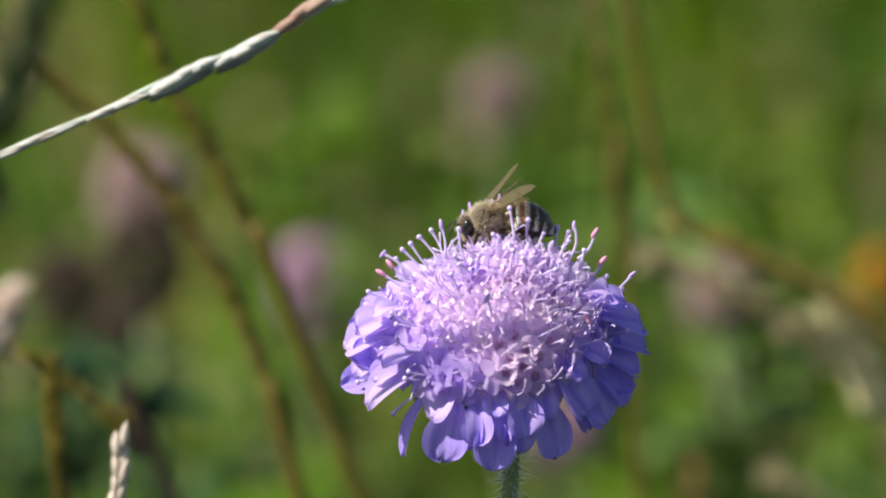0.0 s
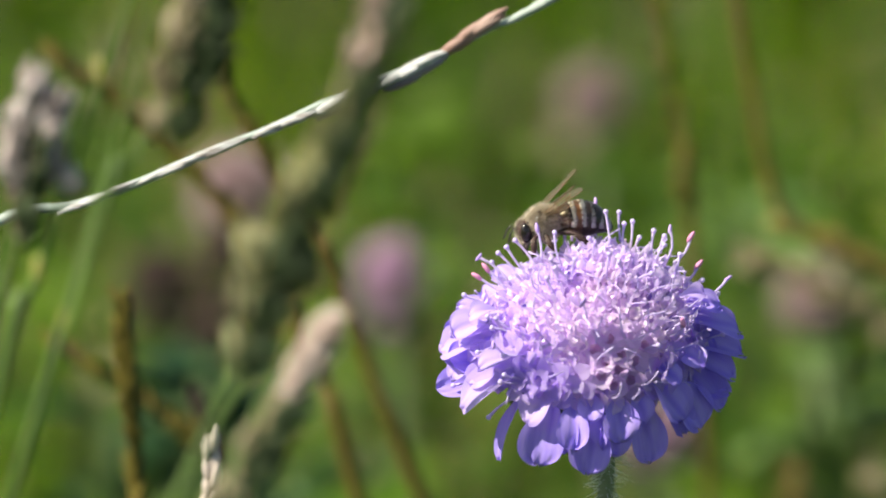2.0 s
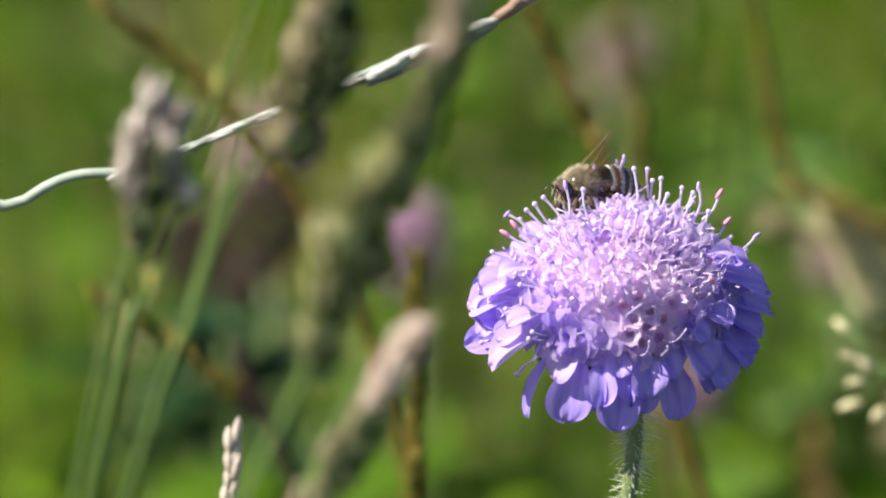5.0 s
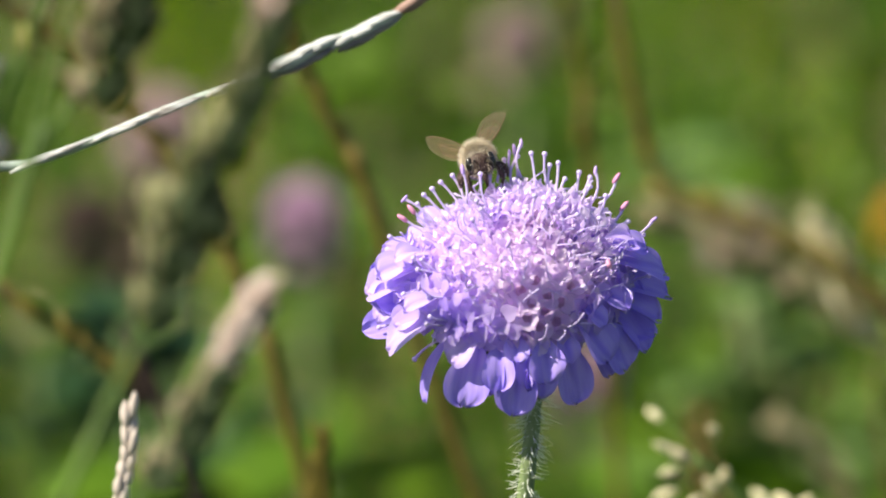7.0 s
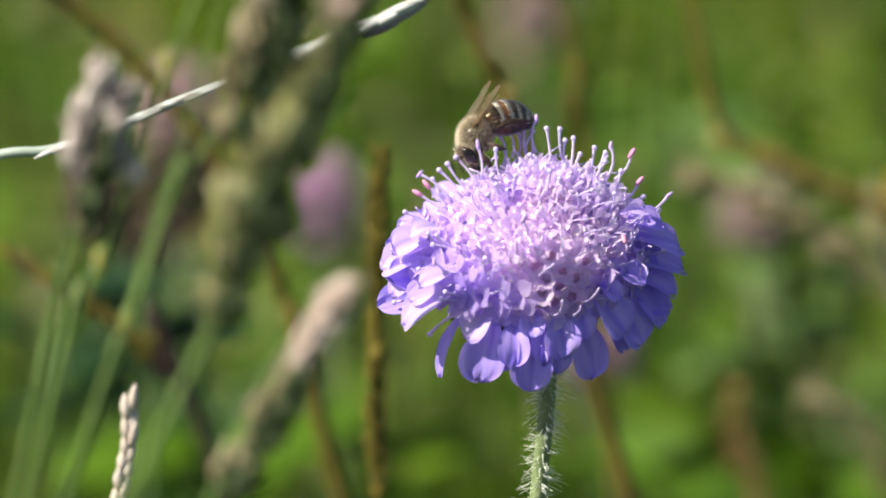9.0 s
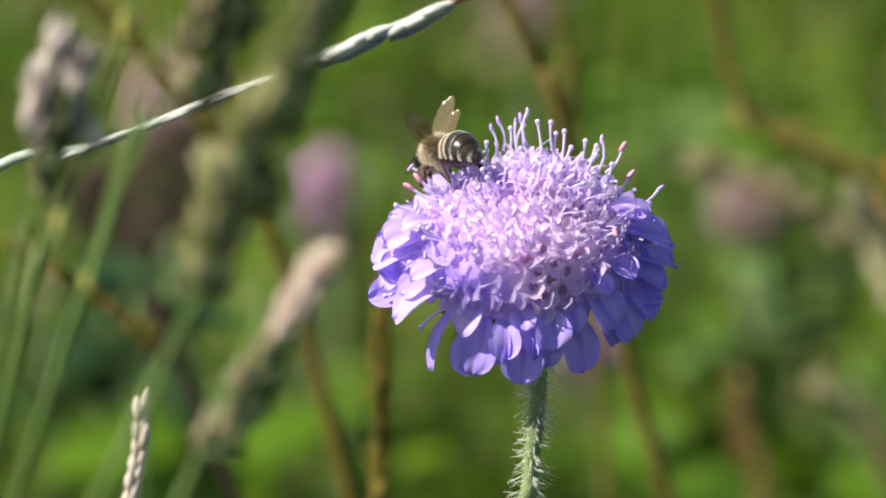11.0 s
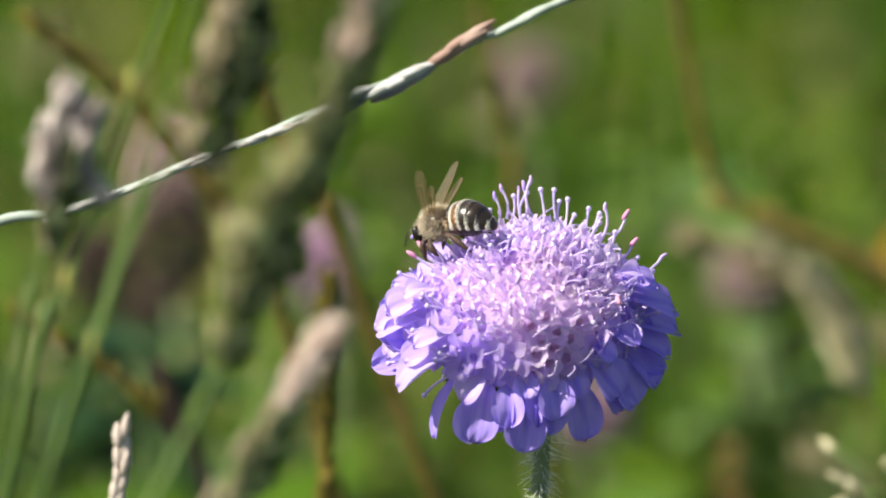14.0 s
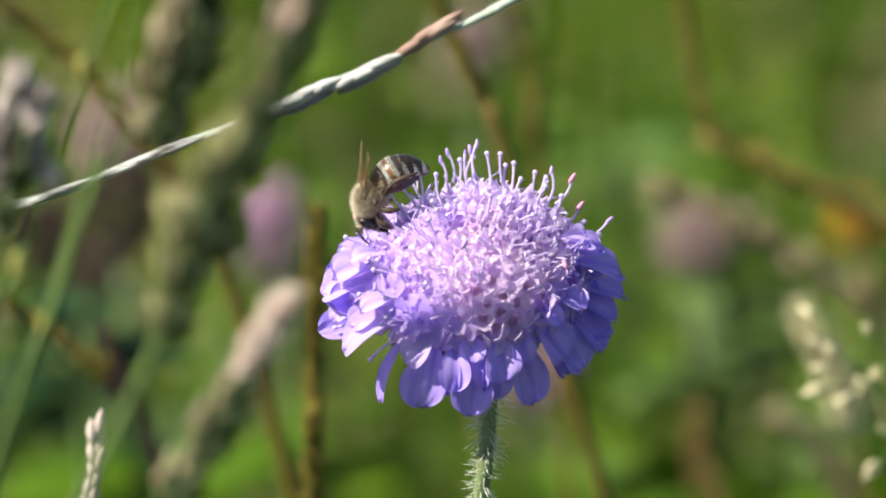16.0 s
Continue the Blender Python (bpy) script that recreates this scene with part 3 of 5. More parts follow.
    # small lobed petals that edge the dome
    for claw, tip, width, out, roll in (((-4.6, -6.8), (-6.4, -9.6), 2.8, 13.0, 10), ((-2.4, -7.8), (-3.4, -10.8), 2.8, 13.2, 0), ((2.2, -8.0), (3.2, -11.6), 2.8, 13.6, -10),
                                        ((5.6, -6.8), (8.4, -9.6), 3.2, 13.8, -12), ((8.4, -4.4), (12.2, -4.6), 3.2, 14.2, -16), ((-6.8, -5.2), (-9.8, -7.2), 3.0, 13.6, 14),
                                        ((-10.6, -1.2), (-14.2, -2.6), 3.0, 14.4, 8), ((-10.2, -3.2), (-14.0, -5.2), 3.0, 14.8, 12), ((-10.8, 0.8), (-14.0, 0.2), 2.8, 14.2, 2),
                                        ((10.6, -1.8), (14.4, -2.6), 3.0, 14.8, -8), ((10.8, 0.4), (14.6, 0.2), 3.0, 14.8, -4), ((10.8, 2.4), (13.8, 2.8), 2.6, 14.0, 0)):
        ray(claw, tip, width, out, M_PETAL_PALE, roll, cup=0.9, arch=0.16)
    # inner florets
    cups = [floret_mesh(0.76 + 0.07 * k, 44 - 2 * k, 300 + k, 4 + k % 2) for k in range(9)]
    rims = [floret_mesh(1.20 + 0.14 * k, 26 - 3 * k, 320 + k) for k in range(5)]
    buds = [floret_mesh(0.58 + 0.05 * k, 56, 330 + k, 5) for k in range(4)]
    wells = [floret_mesh(1.22 + 0.09 * k, 58 - 5 * k, 340 + k, 5) for k in range(4)]
    for shapes, lobe, inner in ((cups, M_FLORET, M_FLORET), (rims, M_FLORET_LILAC, M_FLORET_LILAC), (buds, M_BUD, M_BUD), (wells, M_WELL, M_THROAT)):
        for me in shapes:
            me.materials.append(lobe)
            me.materials.append(lobe if me in (wells[0], wells[2]) else inner)
    middle = Vector((0.24, -0.87, 0.43)).normalized()     # the open florets face this way

    def combed(n, by):
        """Leans a direction away from the middle of the head; also the angle from it."""
        angle = n.angle(middle)
        away = n - middle * n.dot(middle)
        return (n + away.normalized() * (by * min(1.0, angle / 0.8))).normalized(), angle

    count, skirt = 320, 38
    for i in range(count + skirt):
        polar = math.acos(1 - 0.86 * (i + 0.5) / count) if i < count else rng.uniform(1.22, 1.46)
        az = i * 2.399963 + rng.uniform(-0.06, 0.06) if i < count else radians(rng.uniform(150, 245) if i % 3 else rng.uniform(-65, 20))
        p, n = on_dome(polar, az, rng.uniform(-0.5, 0.4) if i < count else rng.uniform(0.2, 1.4))
        d, angle = combed(n, 0.45)
        if angle < 0.40 and polar > 0.6:
            continue
        if angle < 0.95 and polar < 1.15 and rng.random() < 0.7:
            me = buds[rng.randrange(4)]
        elif polar > 1.02 or (angle > 1.2 and rng.random() < 0.45):
            me = rims[rng.randrange(5)]
        else:
            me = cups[min(8, max(0, int((angle - 0.2) / 1.5 * 8 + rng.uniform(-1.2, 1.2))))]
        ob = part_of("floret", me, None, flower)
        d = (d + Vector((rng.uniform(-.2, .2), rng.uniform(-.2, .2), rng.uniform(-.1, .25)))).normalized()
        seat(ob, Matrix.Translation(p) @ Vector((0, 0, 1)).rotation_difference(d).to_matrix().to_4x4() @ Matrix.Rotation(rng.uniform(0, math.tau), 4, "Z"))
    # the open florets, cup beside cup
    for ring, many in ((0.0, 1), (0.17, 6), (0.335, 11)):
        for i in range(many):
            a, c = frame_along(middle)
            ang = (i + 0.3 * rng.random()) * math.tau / many + ring
            n = (middle + (a * math.cos(ang) + c * math.sin(ang)) * math.tan(ring)).normalized()
            p, n = on_dome(math.atan2(math.hypot(n.x, n.y) * DOME_A, n.z * DOME_C), math.atan2(n.y, n.x), rng.uniform(-0.9, 0.1))
            d = (n + Vector((rng.uniform(-.3, .3), rng.uniform(-.2, .2), rng.uniform(-.25, .25)))).normalized()
            ob = part_of("floret", wells[rng.randrange(4)], None, flower)
            seat(ob, Matrix.Translation(p) @ Vector((0, 0, 1)).rotation_difference(d).to_matrix().to_4x4() @ Matrix.Rotation(rng.uniform(0, math.tau), 4, "Z"))
    # stamens
    kinds = [stamen_mesh(2.4 + 0.4 * i, rng.uniform(0.2, 1.6), 500 + i) for i in range(8)]
    heads = [anther_mesh(s) for s in (0.75, 1.0, 1.2)]
    for h in heads:
        h.materials.append(M_ANTHER)
    pink = anther_mesh(1.35)
    pink.materials.append(M_ANTHER_PINK)
    knob = bmesh.new()
    ball(knob, (0, 0, 0), (0.34 * MM, 0.36 * MM, 0.30 * MM), u=8, v=6)
    knob_me = bpy.data.meshes.new("stigma")
    knob.to_mesh(knob_me)
    knob.free()
    knob_me.materials.append(M_FILAMENT)
    for i in range(26):
        while True:
            polar = math.acos(rng.uniform(0.10, 0.96))
            az = rng.uniform(0, math.tau)
            p, n = on_dome(polar, az, 0.3)
            n, angle = combed(n, 0.2)
            if 0.75 < angle < 1.25 or rng.random() < 0.10:
                break
        n = (n + Vector((rng.uniform(-.25, .25), rng.uniform(-.25, .25), rng.uniform(0.0, .35)))).normalized()
        me, tip = kinds[rng.randrange(0, 4)]
        ob = part_of("stamen", me, M_FILAMENT, flower)
        seat(ob, Matrix.Translation(p) @ Vector((0, 0, 1)).rotation_difference(n).to_matrix().to_4x4() @ Matrix.Rotation(rng.uniform(0, math.tau), 4, "Z"))
        roll = rng.random()
        if roll < 0.10:
            cap = part_of("anther", pink, None, ob, "deep pink anther")
        elif roll < 0.25:
            cap = part_of("anther", heads[rng.randrange(3)], None, ob)
        else:
            cap = part_of("stigma", knob_me, None, ob)
        cap.matrix_local = Matrix.Translation(tip) @ Euler((rng.uniform(-.5, .5), rng.uniform(-.6, .6), rng.uniform(0, 6))).to_matrix().to_4x4()
    # the tall stamens that stand clear of the dome: right and up of the head's middle, depth, cap (0 knob, 1 violet, 2 pink)
    def tall(u, v, w, cap_kind, lean):
        tip = Vector((u + 0.3, v + 3.9, w))
        way = Vector((tip.x * lean, tip.y + 2.0, 0)).normalized()
        way = (way + Vector((rng.uniform(-0.22, 0.22), 0, 0))).normalized()
        base = tip - way * (rng.uniform(3.4, 4.4) if lean < 0.9 else rng.uniform(4.6, 5.8))
        side = Vector((way.y, -way.x, 0)) * rng.uniform(-0.6, 0.6)
        def inside(p):
            return Vector((p.x, 0.53 * p.y + 0.848 * p.z, 0.848 * p.y - 0.53 * p.z)) * MM
        bm = bmesh.new()
        pts = [inside(base.lerp(tip, t) + side * math.sin(math.pi * t)) for t in (0, 0.25, 0.5, 0.75, 0.92, 1.0)]
        tube(bm, pts, [r * MM for r in (0.20, 0.165, 0.15, 0.15, 0.20, 0.16)], 6)
        ob = part("stamen", bm, M_FILAMENT, flower)
        seat(ob, Matrix())
        shape = pink if cap_kind == 2 else heads[rng.randrange(3)] if cap_kind == 1 else knob_me
        cap = part_of("stigma" if cap_kind == 0 else "anther", shape, None, ob, "deep pink anther" if cap_kind == 2 else "")
        along = way if cap_kind == 2 or lean < 0.9 or rng.random() < 0.5 else Vector((way.y, -way.x, 0))
        cap.matrix_local = Matrix.Translation(pts[-1]) @ Vector((1, 0, 0)).rotation_difference(inside(along).normalized()).to_matrix().to_4x4()

    for u, v, w, kind in ((-3.9, 9.9, -4, 0), (-3.4, 11.7, 5, 1), (-2.6, 12.6, 6, 1), (-1.1, 11.7, 5, 0), (-0.5, 12.5, 4, 1), (0.9, 13.6, 3, 1), (2.1, 12.4, -2, 0), (-6.0, 10.4, -3, 1),
                          (3.7, 12.4, 4, 0), (4.3, 11.0, -1, 0), (5.3, 11.3, 2, 0), (6.1, 9.4, 1, 0), (7.8, 10.2, 3, 0), (9.1, 9.6, 2, 0), (9.7, 10.4, 1, 1), (10.9, 7.4, -1, 0), (0.1, 12.9, 5, 1), (0.5, 12.1, 4, 0)):
        tall(u, v, w, kind, 0.25)
    for u, v, w, kind in ((12.2, 9.5, 1, 2), (13.1, 6.2, 0, 2), (16.6, 4.6, 1, 1), (14.6, 1.8, -2, 0), (13.6, 4.4, 3, 0), (15.4, 2.8, 2, 0)):
        tall(u, v, w, kind, 0.7)
    for u, v, w, kind in ((-12.9, 7.0, 0, 1), (-12.0, 5.7, -1, 2), (-13.1, 4.7, 1, 2), (-10.6, 7.5, 2, 0), (-8.6, 9.0, 0, 0), (-7.2, 9.8, 3, 0), (-14.6, 2.5, 0, 0), (-14.9, 1.0, 2, 0),
                          (-14.2, 0.2, -2, 0), (-9.6, 8.2, -2, 0), (-15.2, -6.0, -3, 0), (-15.8, -8.2, -3, 0), (-11.6, -11.9, -6, 0), (-11.4, 6.4, 3, 0)):
        tall(u, v, w, kind, 1.0)
    # loose fringe of small lobes that fills the gaps
    bm = bmesh.new()
    for i in range(900):
        polar, az = math.acos(rng.uniform(0.16, 0.99) if i < 450 else rng.uniform(0.45, 0.99)), rng.uniform(0, math.tau)
        p, n = on_dome(polar, az, rng.uniform(-0.4, 0.9))
        n, angle = combed(n, 0.5)
        if angle < 0.42 or (polar > 1.1 and i % 2):
            continue
        d = (n + Vector((rng.uniform(-.4, .4), rng.uniform(-.4, .4), rng.uniform(-.1, .4)))).normalized()
        a, c = frame_along(d, (rng.uniform(-1, 1), rng.uniform(-1, 1), rng.uniform(-1, 1)))
        l, w = rng.uniform(0.9, 1.7) * MM, rng.uniform(0.16, 0.36) * MM
        rows = [[bm.verts.new(p + d * (l * t) + a * (w * s * (0.3 + 1.1 * math.sin(math.pi * (0.08 + 0.84 * t)) * (0.6 + 0.4 * t))) + c * (0.35 * w * s * s + 0.4 * l * t * t)) for s in (-1, 0, 1)] for t in (0, 0.35, 0.7, 1.0)]
        for one, two in zip(rows, rows[1:]):
            for k in range(2):
                bm.faces.new((one[k], one[k + 1], two[k + 1], two[k]))
    fringe = tagged(part("floret_fringe", bm, M_FRINGE, flower, "pale lilac fringe of small floret lobes"), kind="stuff")
    seat(fringe, Matrix())
    # short curled styles between the florets
    curls = [stamen_mesh(1.4 + 0.3 * k, 1.2 + 0.3 * k, 560 + k, 0.68)[0] for k in range(5)]
    for i in range(110):
        polar, az = math.acos(rng.uniform(0.14, 0.97)), rng.uniform(0, math.tau)
        p, n = on_dome(polar, az, 0.8)
        n, angle = combed(n, 0.5)
        n = (n + Vector((rng.uniform(-.6, .6), rng.uniform(-.6, .6), rng.uniform(-.3, .5)))).normalized()
        ob = part_of("style", curls[i % 5], M_FILAMENT, flower)
        seat(ob, Matrix.Translation(p) @ Vector((0, 0, 1)).rotation_difference(n).to_matrix().to_4x4() @ Matrix.Rotation(rng.uniform(0, math.tau), 4, "Z"))
    return flower


FLOWER = build_flower()


# ---- the honeybee: forward +x, up +z, middle of the thorax at the origin, mm ----
def fuzz(bm, count, rng, point, length, radius=0.03):
    for _ in range(count):
        p, n = point(rng)
        tip = p + (n + Vector((rng.uniform(-.5, .5), rng.uniform(-.5, .5), rng.uniform(-.5, .5)))).normalized() * length * rng.uniform(0.5, 1.2)
        tube(bm, [p * MM, tip * MM], [radius * MM, radius * 0.3 * MM], 3)


def on_ball(centre, radii, keep=lambda n: True):
    def pick(rng):
        while True:
            n = Vector((rng.gauss(0, 1), rng.gauss(0, 1), rng.gauss(0, 1))).normalized()
            if keep(n):
                return Vector(centre) + Vector((n.x * radii[0], n.y * radii[1], n.z * radii[2])), n
    return pick


def wing_mesh(length, width):
    """A wing along -x from its root, spread towards +y, mm, with veins."""
    bm = bmesh.new()
    rows, n, k = [], 10, 5
    for i in range(n + 1):
        t = i / n
        w = width * (0.12 + 0.88 * math.sin(math.pi * (0.08 + 0.80 * t ** 0.85)) ** 0.8) * (1.0 if t < 0.86 else math.sqrt(max(0.02, 1 - ((t - 0.86) / 0.145) ** 2)))
        rows.append([bm.verts.new(Vector((-length * t, w * (j / k) - 0.25 * w, 0.10 * math.sin(7 * t) * (j / k) + 0.06 * math.sin(j * 2.6))) * MM) for j in range(k + 1)])
    for a, b in zip(rows, rows[1:]):
        for j in range(k):
            bm.faces.new((a[j], a[j + 1], b[j + 1], b[j]))
    edge = [r[0].co.copy() for r in rows]
    mid = [r[2].co.copy() for r in rows[:8]]
    low = [r[4].co.copy() for r in rows[:6]]
    cross = [rows[6][0].co.copy(), rows[7][2].co.copy(), rows[6][4].co.copy()]
    me = bpy.data.meshes.new("membrane")
    bm.to_mesh(me)
    bm.free()
    veins = bmesh.new()
    for line in (edge, mid, low, cross):
        tube(veins, line, 0.045 * MM, 4)
    vm = bpy.data.meshes.new("veins")
    veins.to_mesh(vm)
    veins.free()
    return me, vm


def wing_pose(s, root, span_to, facing=(0.65, 0.45, 0.60)):
    """A wing set at its root, its length along span_to, mirrored for the other side."""
    span = Vector(span_to).normalized()
    face = Vector(facing)
    face = (face - span * face.dot(span)).normalized()
    turn = Matrix((-span, face.cross(-span), face)).transposed().to_4x4()
    flip = Matrix.Diagonal((1, s, 1, 1))
    return flip @ Matrix.Translation(Vector(root) * MM) @ turn @ flip


WINGS = []
ABDOMEN = []


def build_bee():
    rng = random.Random(5)
    bee = empty("honeybee")
    bee.scale = (0.98, 0.98, 0.98)
    tagged(bee, "brown honeybee with pale fuzz and clear wings on the flower head", "bee")
    # thorax
    bm = bmesh.new()
    ball(bm, (0, 0, 0), (2.0 * MM, 1.75 * MM, 1.7 * MM), u=20, v=14)
    thorax = part("thorax", bm, M_BEE_DARK, bee)
    bm = bmesh.new()
    fuzz(bm, 4600, rng, on_ball((0, 0, 0.05), (2.0, 1.75, 1.7)), 0.80, 0.020)
    tagged(part("fuzz", bm, M_FUZZ, thorax, "pale tan fur"), kind="stuff")
    # head
    bm = bmesh.new()
    ball(bm, (2.5 * MM, 0, -0.7 * MM), (0.95 * MM, 1.65 * MM, 1.45 * MM), u=18, v=12)
    tube(bm, [Vector((2.9, 0, -1.8)) * MM, Vector((3.0, 0, -2.6)) * MM, Vector((2.8, 0, -3.5)) * MM], [0.5 * MM, 0.3 * MM, 0.12 * MM], 7)
    head = part("head", bm, M_BEE_FACE, bee)
    for s in (-1, 1):
        bm = bmesh.new()
        ball(bm, (2.6 * MM, s * 1.3 * MM, -0.55 * MM), (0.62 * MM, 0.55 * MM, 1.1 * MM), u=14, v=10)
        part("eye", bm, M_BEE_EYE, head, "glossy black compound eye")
        bm = bmesh.new()
        tube(bm, [Vector(p) * MM for p in ((3.3, s * 0.35, -0.6), (4.0, s * 0.8, 0.1), (4.5, s * 1.1, -0.5), (4.9, s * 1.5, -1.5))], [0.13 * MM, 0.11 * MM, 0.12 * MM, 0.10 * MM], 6)
        part("antenna", bm, M_BEE_DARK, head)
    bm = bmesh.new()
    fuzz(bm, 420, rng, on_ball((2.5, 0, -0.7), (0.95, 1.6, 1.45), lambda n: abs(n.y) < 0.65), 0.5, 0.028)
    tagged(part("face_fuzz", bm, M_FUZZ, head, "pale fur on the face"), kind="stuff")
    # abdomen in overlapping rings, drooping to its tip
    def abdomen_at(t):
        x = -1.7 - 6.7 * t
        z = -0.2 + 0.5 * math.sin(math.pi * min(1, t * 1.1)) - 1.2 * t * t
        r = 2.15 * math.sin(math.pi * (0.16 + 0.80 * t)) ** 0.62 * (1.0 if t < 0.6 else 1 - 0.42 * ((t - 0.6) / 0.4) ** 1.6)
        return Vector((x, 0, z)), r
    abdomen = empty("abdomen")
    abdomen.parent = bee
    ABDOMEN.append(abdomen)
    cuts = (0.0, 0.20, 0.38, 0.55, 0.71, 0.86, 1.0)
    for i, (a, b) in enumerate(zip(cuts, cuts[1:])):
        bm = bmesh.new()
        pts, radii = [], []
        for j in range(6):
            t = a + (b - a + 0.03) * j / 5
            p, r = abdomen_at(min(t, 0.995))
            pts.append(p * MM)
            radii.append(max(0.12, r * (1.0 + 0.05 * j / 5)) * MM)
        tube(bm, pts, radii, 20)
        ring = part("segment", bm, (M_BEE_MIXED, M_BEE_ORANGE)[i] if i < 2 else M_BEE_DARK, abdomen, "amber ring" if i == 1 else "")
        # felted hair band at the front of each ring
        bm = bmesh.new()
        for _ in range(980 if i else 300):
            t = a + (b - a) * (rng.uniform(0.02, 0.26 + 0.22 * rng.random()) if i else rng.uniform(0.0, 0.7))
            p, r = abdomen_at(t)
            ang = rng.uniform(-0.35, math.pi + 0.35)
            n = Vector((0.05, math.cos(ang), math.sin(ang)))
            q = p + n * (r * 1.02)
            tube(bm, [q * MM, (q + (n * (0.20 if i else 0.5) + Vector((-1, 0, 0))) * rng.uniform(0.2, 0.46)) * MM], [0.026 * MM, 0.010 * MM], 3)
        tagged(part("hair_band", bm, M_BAND if i else M_FUZZ, ring, "greyish hair band"), kind="stuff")
    # wings, held up and back
    for s in (-1, 1):
        for name, l, w, root, span_to in (("forewing", 6.9, 2.5, (0.3, 1.1, 1.25), (-0.55, 0.58, 0.60)), ("hindwing", 4.9, 1.9, (-0.5, 1.15, 1.1), (-0.67, 0.61, 0.52))):
            me, vm = wing_mesh(l, w)
            if s < 0:
                for d in (me, vm):
                    d.transform(Matrix.Diagonal((1, -1, 1, 1)))
                    d.flip_normals()
            wing = part_of(name, me, M_WING, bee, "clear brownish wing")
            wing.matrix_local = wing_pose(s, root, span_to)
            WINGS.append((wing, s, root, Vector(span_to) - Vector((-0.55, 0.58, 0.60))))
            part_of("veins", vm, M_VEIN, wing)
    # legs
    for s in (-1, 1):
        for bends in (((1.0, 0.9, -1.2), (1.8, 1.9, -1.5), (2.0, 2.1, -2.8), (2.3, 1.8, -3.8)),
                      ((0.1, 1.0, -1.3), (0.3, 2.4, -1.5), (-0.1, 2.9, -2.5), (-0.6, 2.9, -3.3)),
                      ((-0.9, 0.9, -1.2), (-2.9, 2.2, -1.3), (-4.3, 2.6, -2.5), (-5.4, 2.7, -3.7))):
            bm = bmesh.new()
            root, knee, shin, foot = (Vector((x, s * y, z)) for x, y, z in bends)
            tube(bm, curve_points([p * MM for p in (root, knee, shin, foot)], 3), [0.26 * MM, 0.34 * MM, 0.36 * MM, 0.32 * MM, 0.38 * MM, 0.44 * MM, 0.36 * MM, 0.27 * MM, 0.18 * MM, 0.10 * MM], 7)
            leg = part("leg", bm, M_BEE_FACE, bee)
            bm = bmesh.new()
            for _ in range(70):
                q = knee.lerp(shin, rng.random())
                n = Vector((rng.gauss(0, 1), rng.gauss(0, 1), rng.gauss(0, 1))).normalized()
                tube(bm, [(q + n * 0.2) * MM, (q + n * rng.uniform(0.45, 0.75)) * MM], [0.025 * MM, 0.01 * MM], 3)
            tagged(part("leg_hair", bm, M_FUZZ, leg), kind="stuff")
    return bee


BEE = build_bee()


# ---- grasses and stalks ----
def meadow_plumes(name, count, seed):
    """Slim tan seed plumes on leaning stalks, far behind."""
    rng = random.Random(seed)
    verts, faces = [], []

    def spindle(a, b, r):
        d = (b - a).normalized()
        e, f = frame_along(d)
        base = len(verts)
        for t, w in ((0, 0.2), (0.3, 1), (0.7, 0.8), (1, 0.05)):
            for k in range(4):
                verts.append(a.lerp(b, t) + (e * math.cos(k * math.pi / 2) + f * math.sin(k * math.pi / 2)) * (r * w))
        for i in range(3):
            for k in range(4):
                n = (k + 1) % 4
                faces.append((base + 4 * i + k, base + 4 * i + n, base + 4 * i + 4 + n, base + 4 * i + 4 + k))

    for _ in range(count):
        x, y, _top = behind(rng, 0.48, 1.6)
        h = canopy(y) * rng.uniform(0.7, 1.15)
        foot = Vector((x, y, -0.01))
        top = Vector((x + rng.uniform(-0.10, 0.10), y + rng.uniform(-0.03, 0.03), h))
        spindle(foot, top, 0.0007)
        d = ((top - foot).normalized() + Vector((rng.uniform(-.5, .5), 0, 0))).normalized()
        long = rng.uniform(0.012, 0.028)
        for _k in range(26):
            p = top + d * (long * rng.random())
            q = d * 1.2 + Vector((rng.uniform(-.7, .7), rng.uniform(-.7, .7), rng.uniform(-.4, .6)))
            spindle(p, p + q.normalized() * rng.uniform(0.003, 0.006), 0.0008)
    me = bpy.data.meshes.new(name)
    me.from_pydata(verts, [], faces)
    return part_of(name, me, M_PLUME)


tagged(meadow_plumes("meadow_plumes", 80, 19), "slim tan seed plumes among the grass", "grass", kind="stuff")


def rooted(name, label, category, root, group=""):
    ob = empty(name, (root[0], root[1], -0.012))
    return tagged(ob, label, category, group)


def down_to_ground(points, lean=0.15):
    """The stalk's line from the ground up through its points."""
    low, nxt = points[0], points[1]
    d = low - nxt
    slope = max(-0.6, min(0.6, d.x / max(0.01, -d.z)))
    foot = Vector((low.x + slope * low.z * 0.80, low.y + lean * 0.1, -0.012))
    mid = Vector((low.x + slope * low.z * 0.46, low.y + lean * 0.04, low.z * 0.5))
    return [foot, mid] + list(points)


def husk(bm, p, d, length, width, rng):
    """One closed, pointed spikelet."""
    a, b = frame_along(d)
    d = Vector(d).normalized()
    pts = [p + d * (length * t) + a * (0.1 * width * math.sin(3 * t)) for t in (0.0, 0.25, 0.55, 0.82, 1.0)]
    tube(bm, pts, [width * r for r in (0.16, 0.46, 0.5, 0.28, 0.04)], 5)


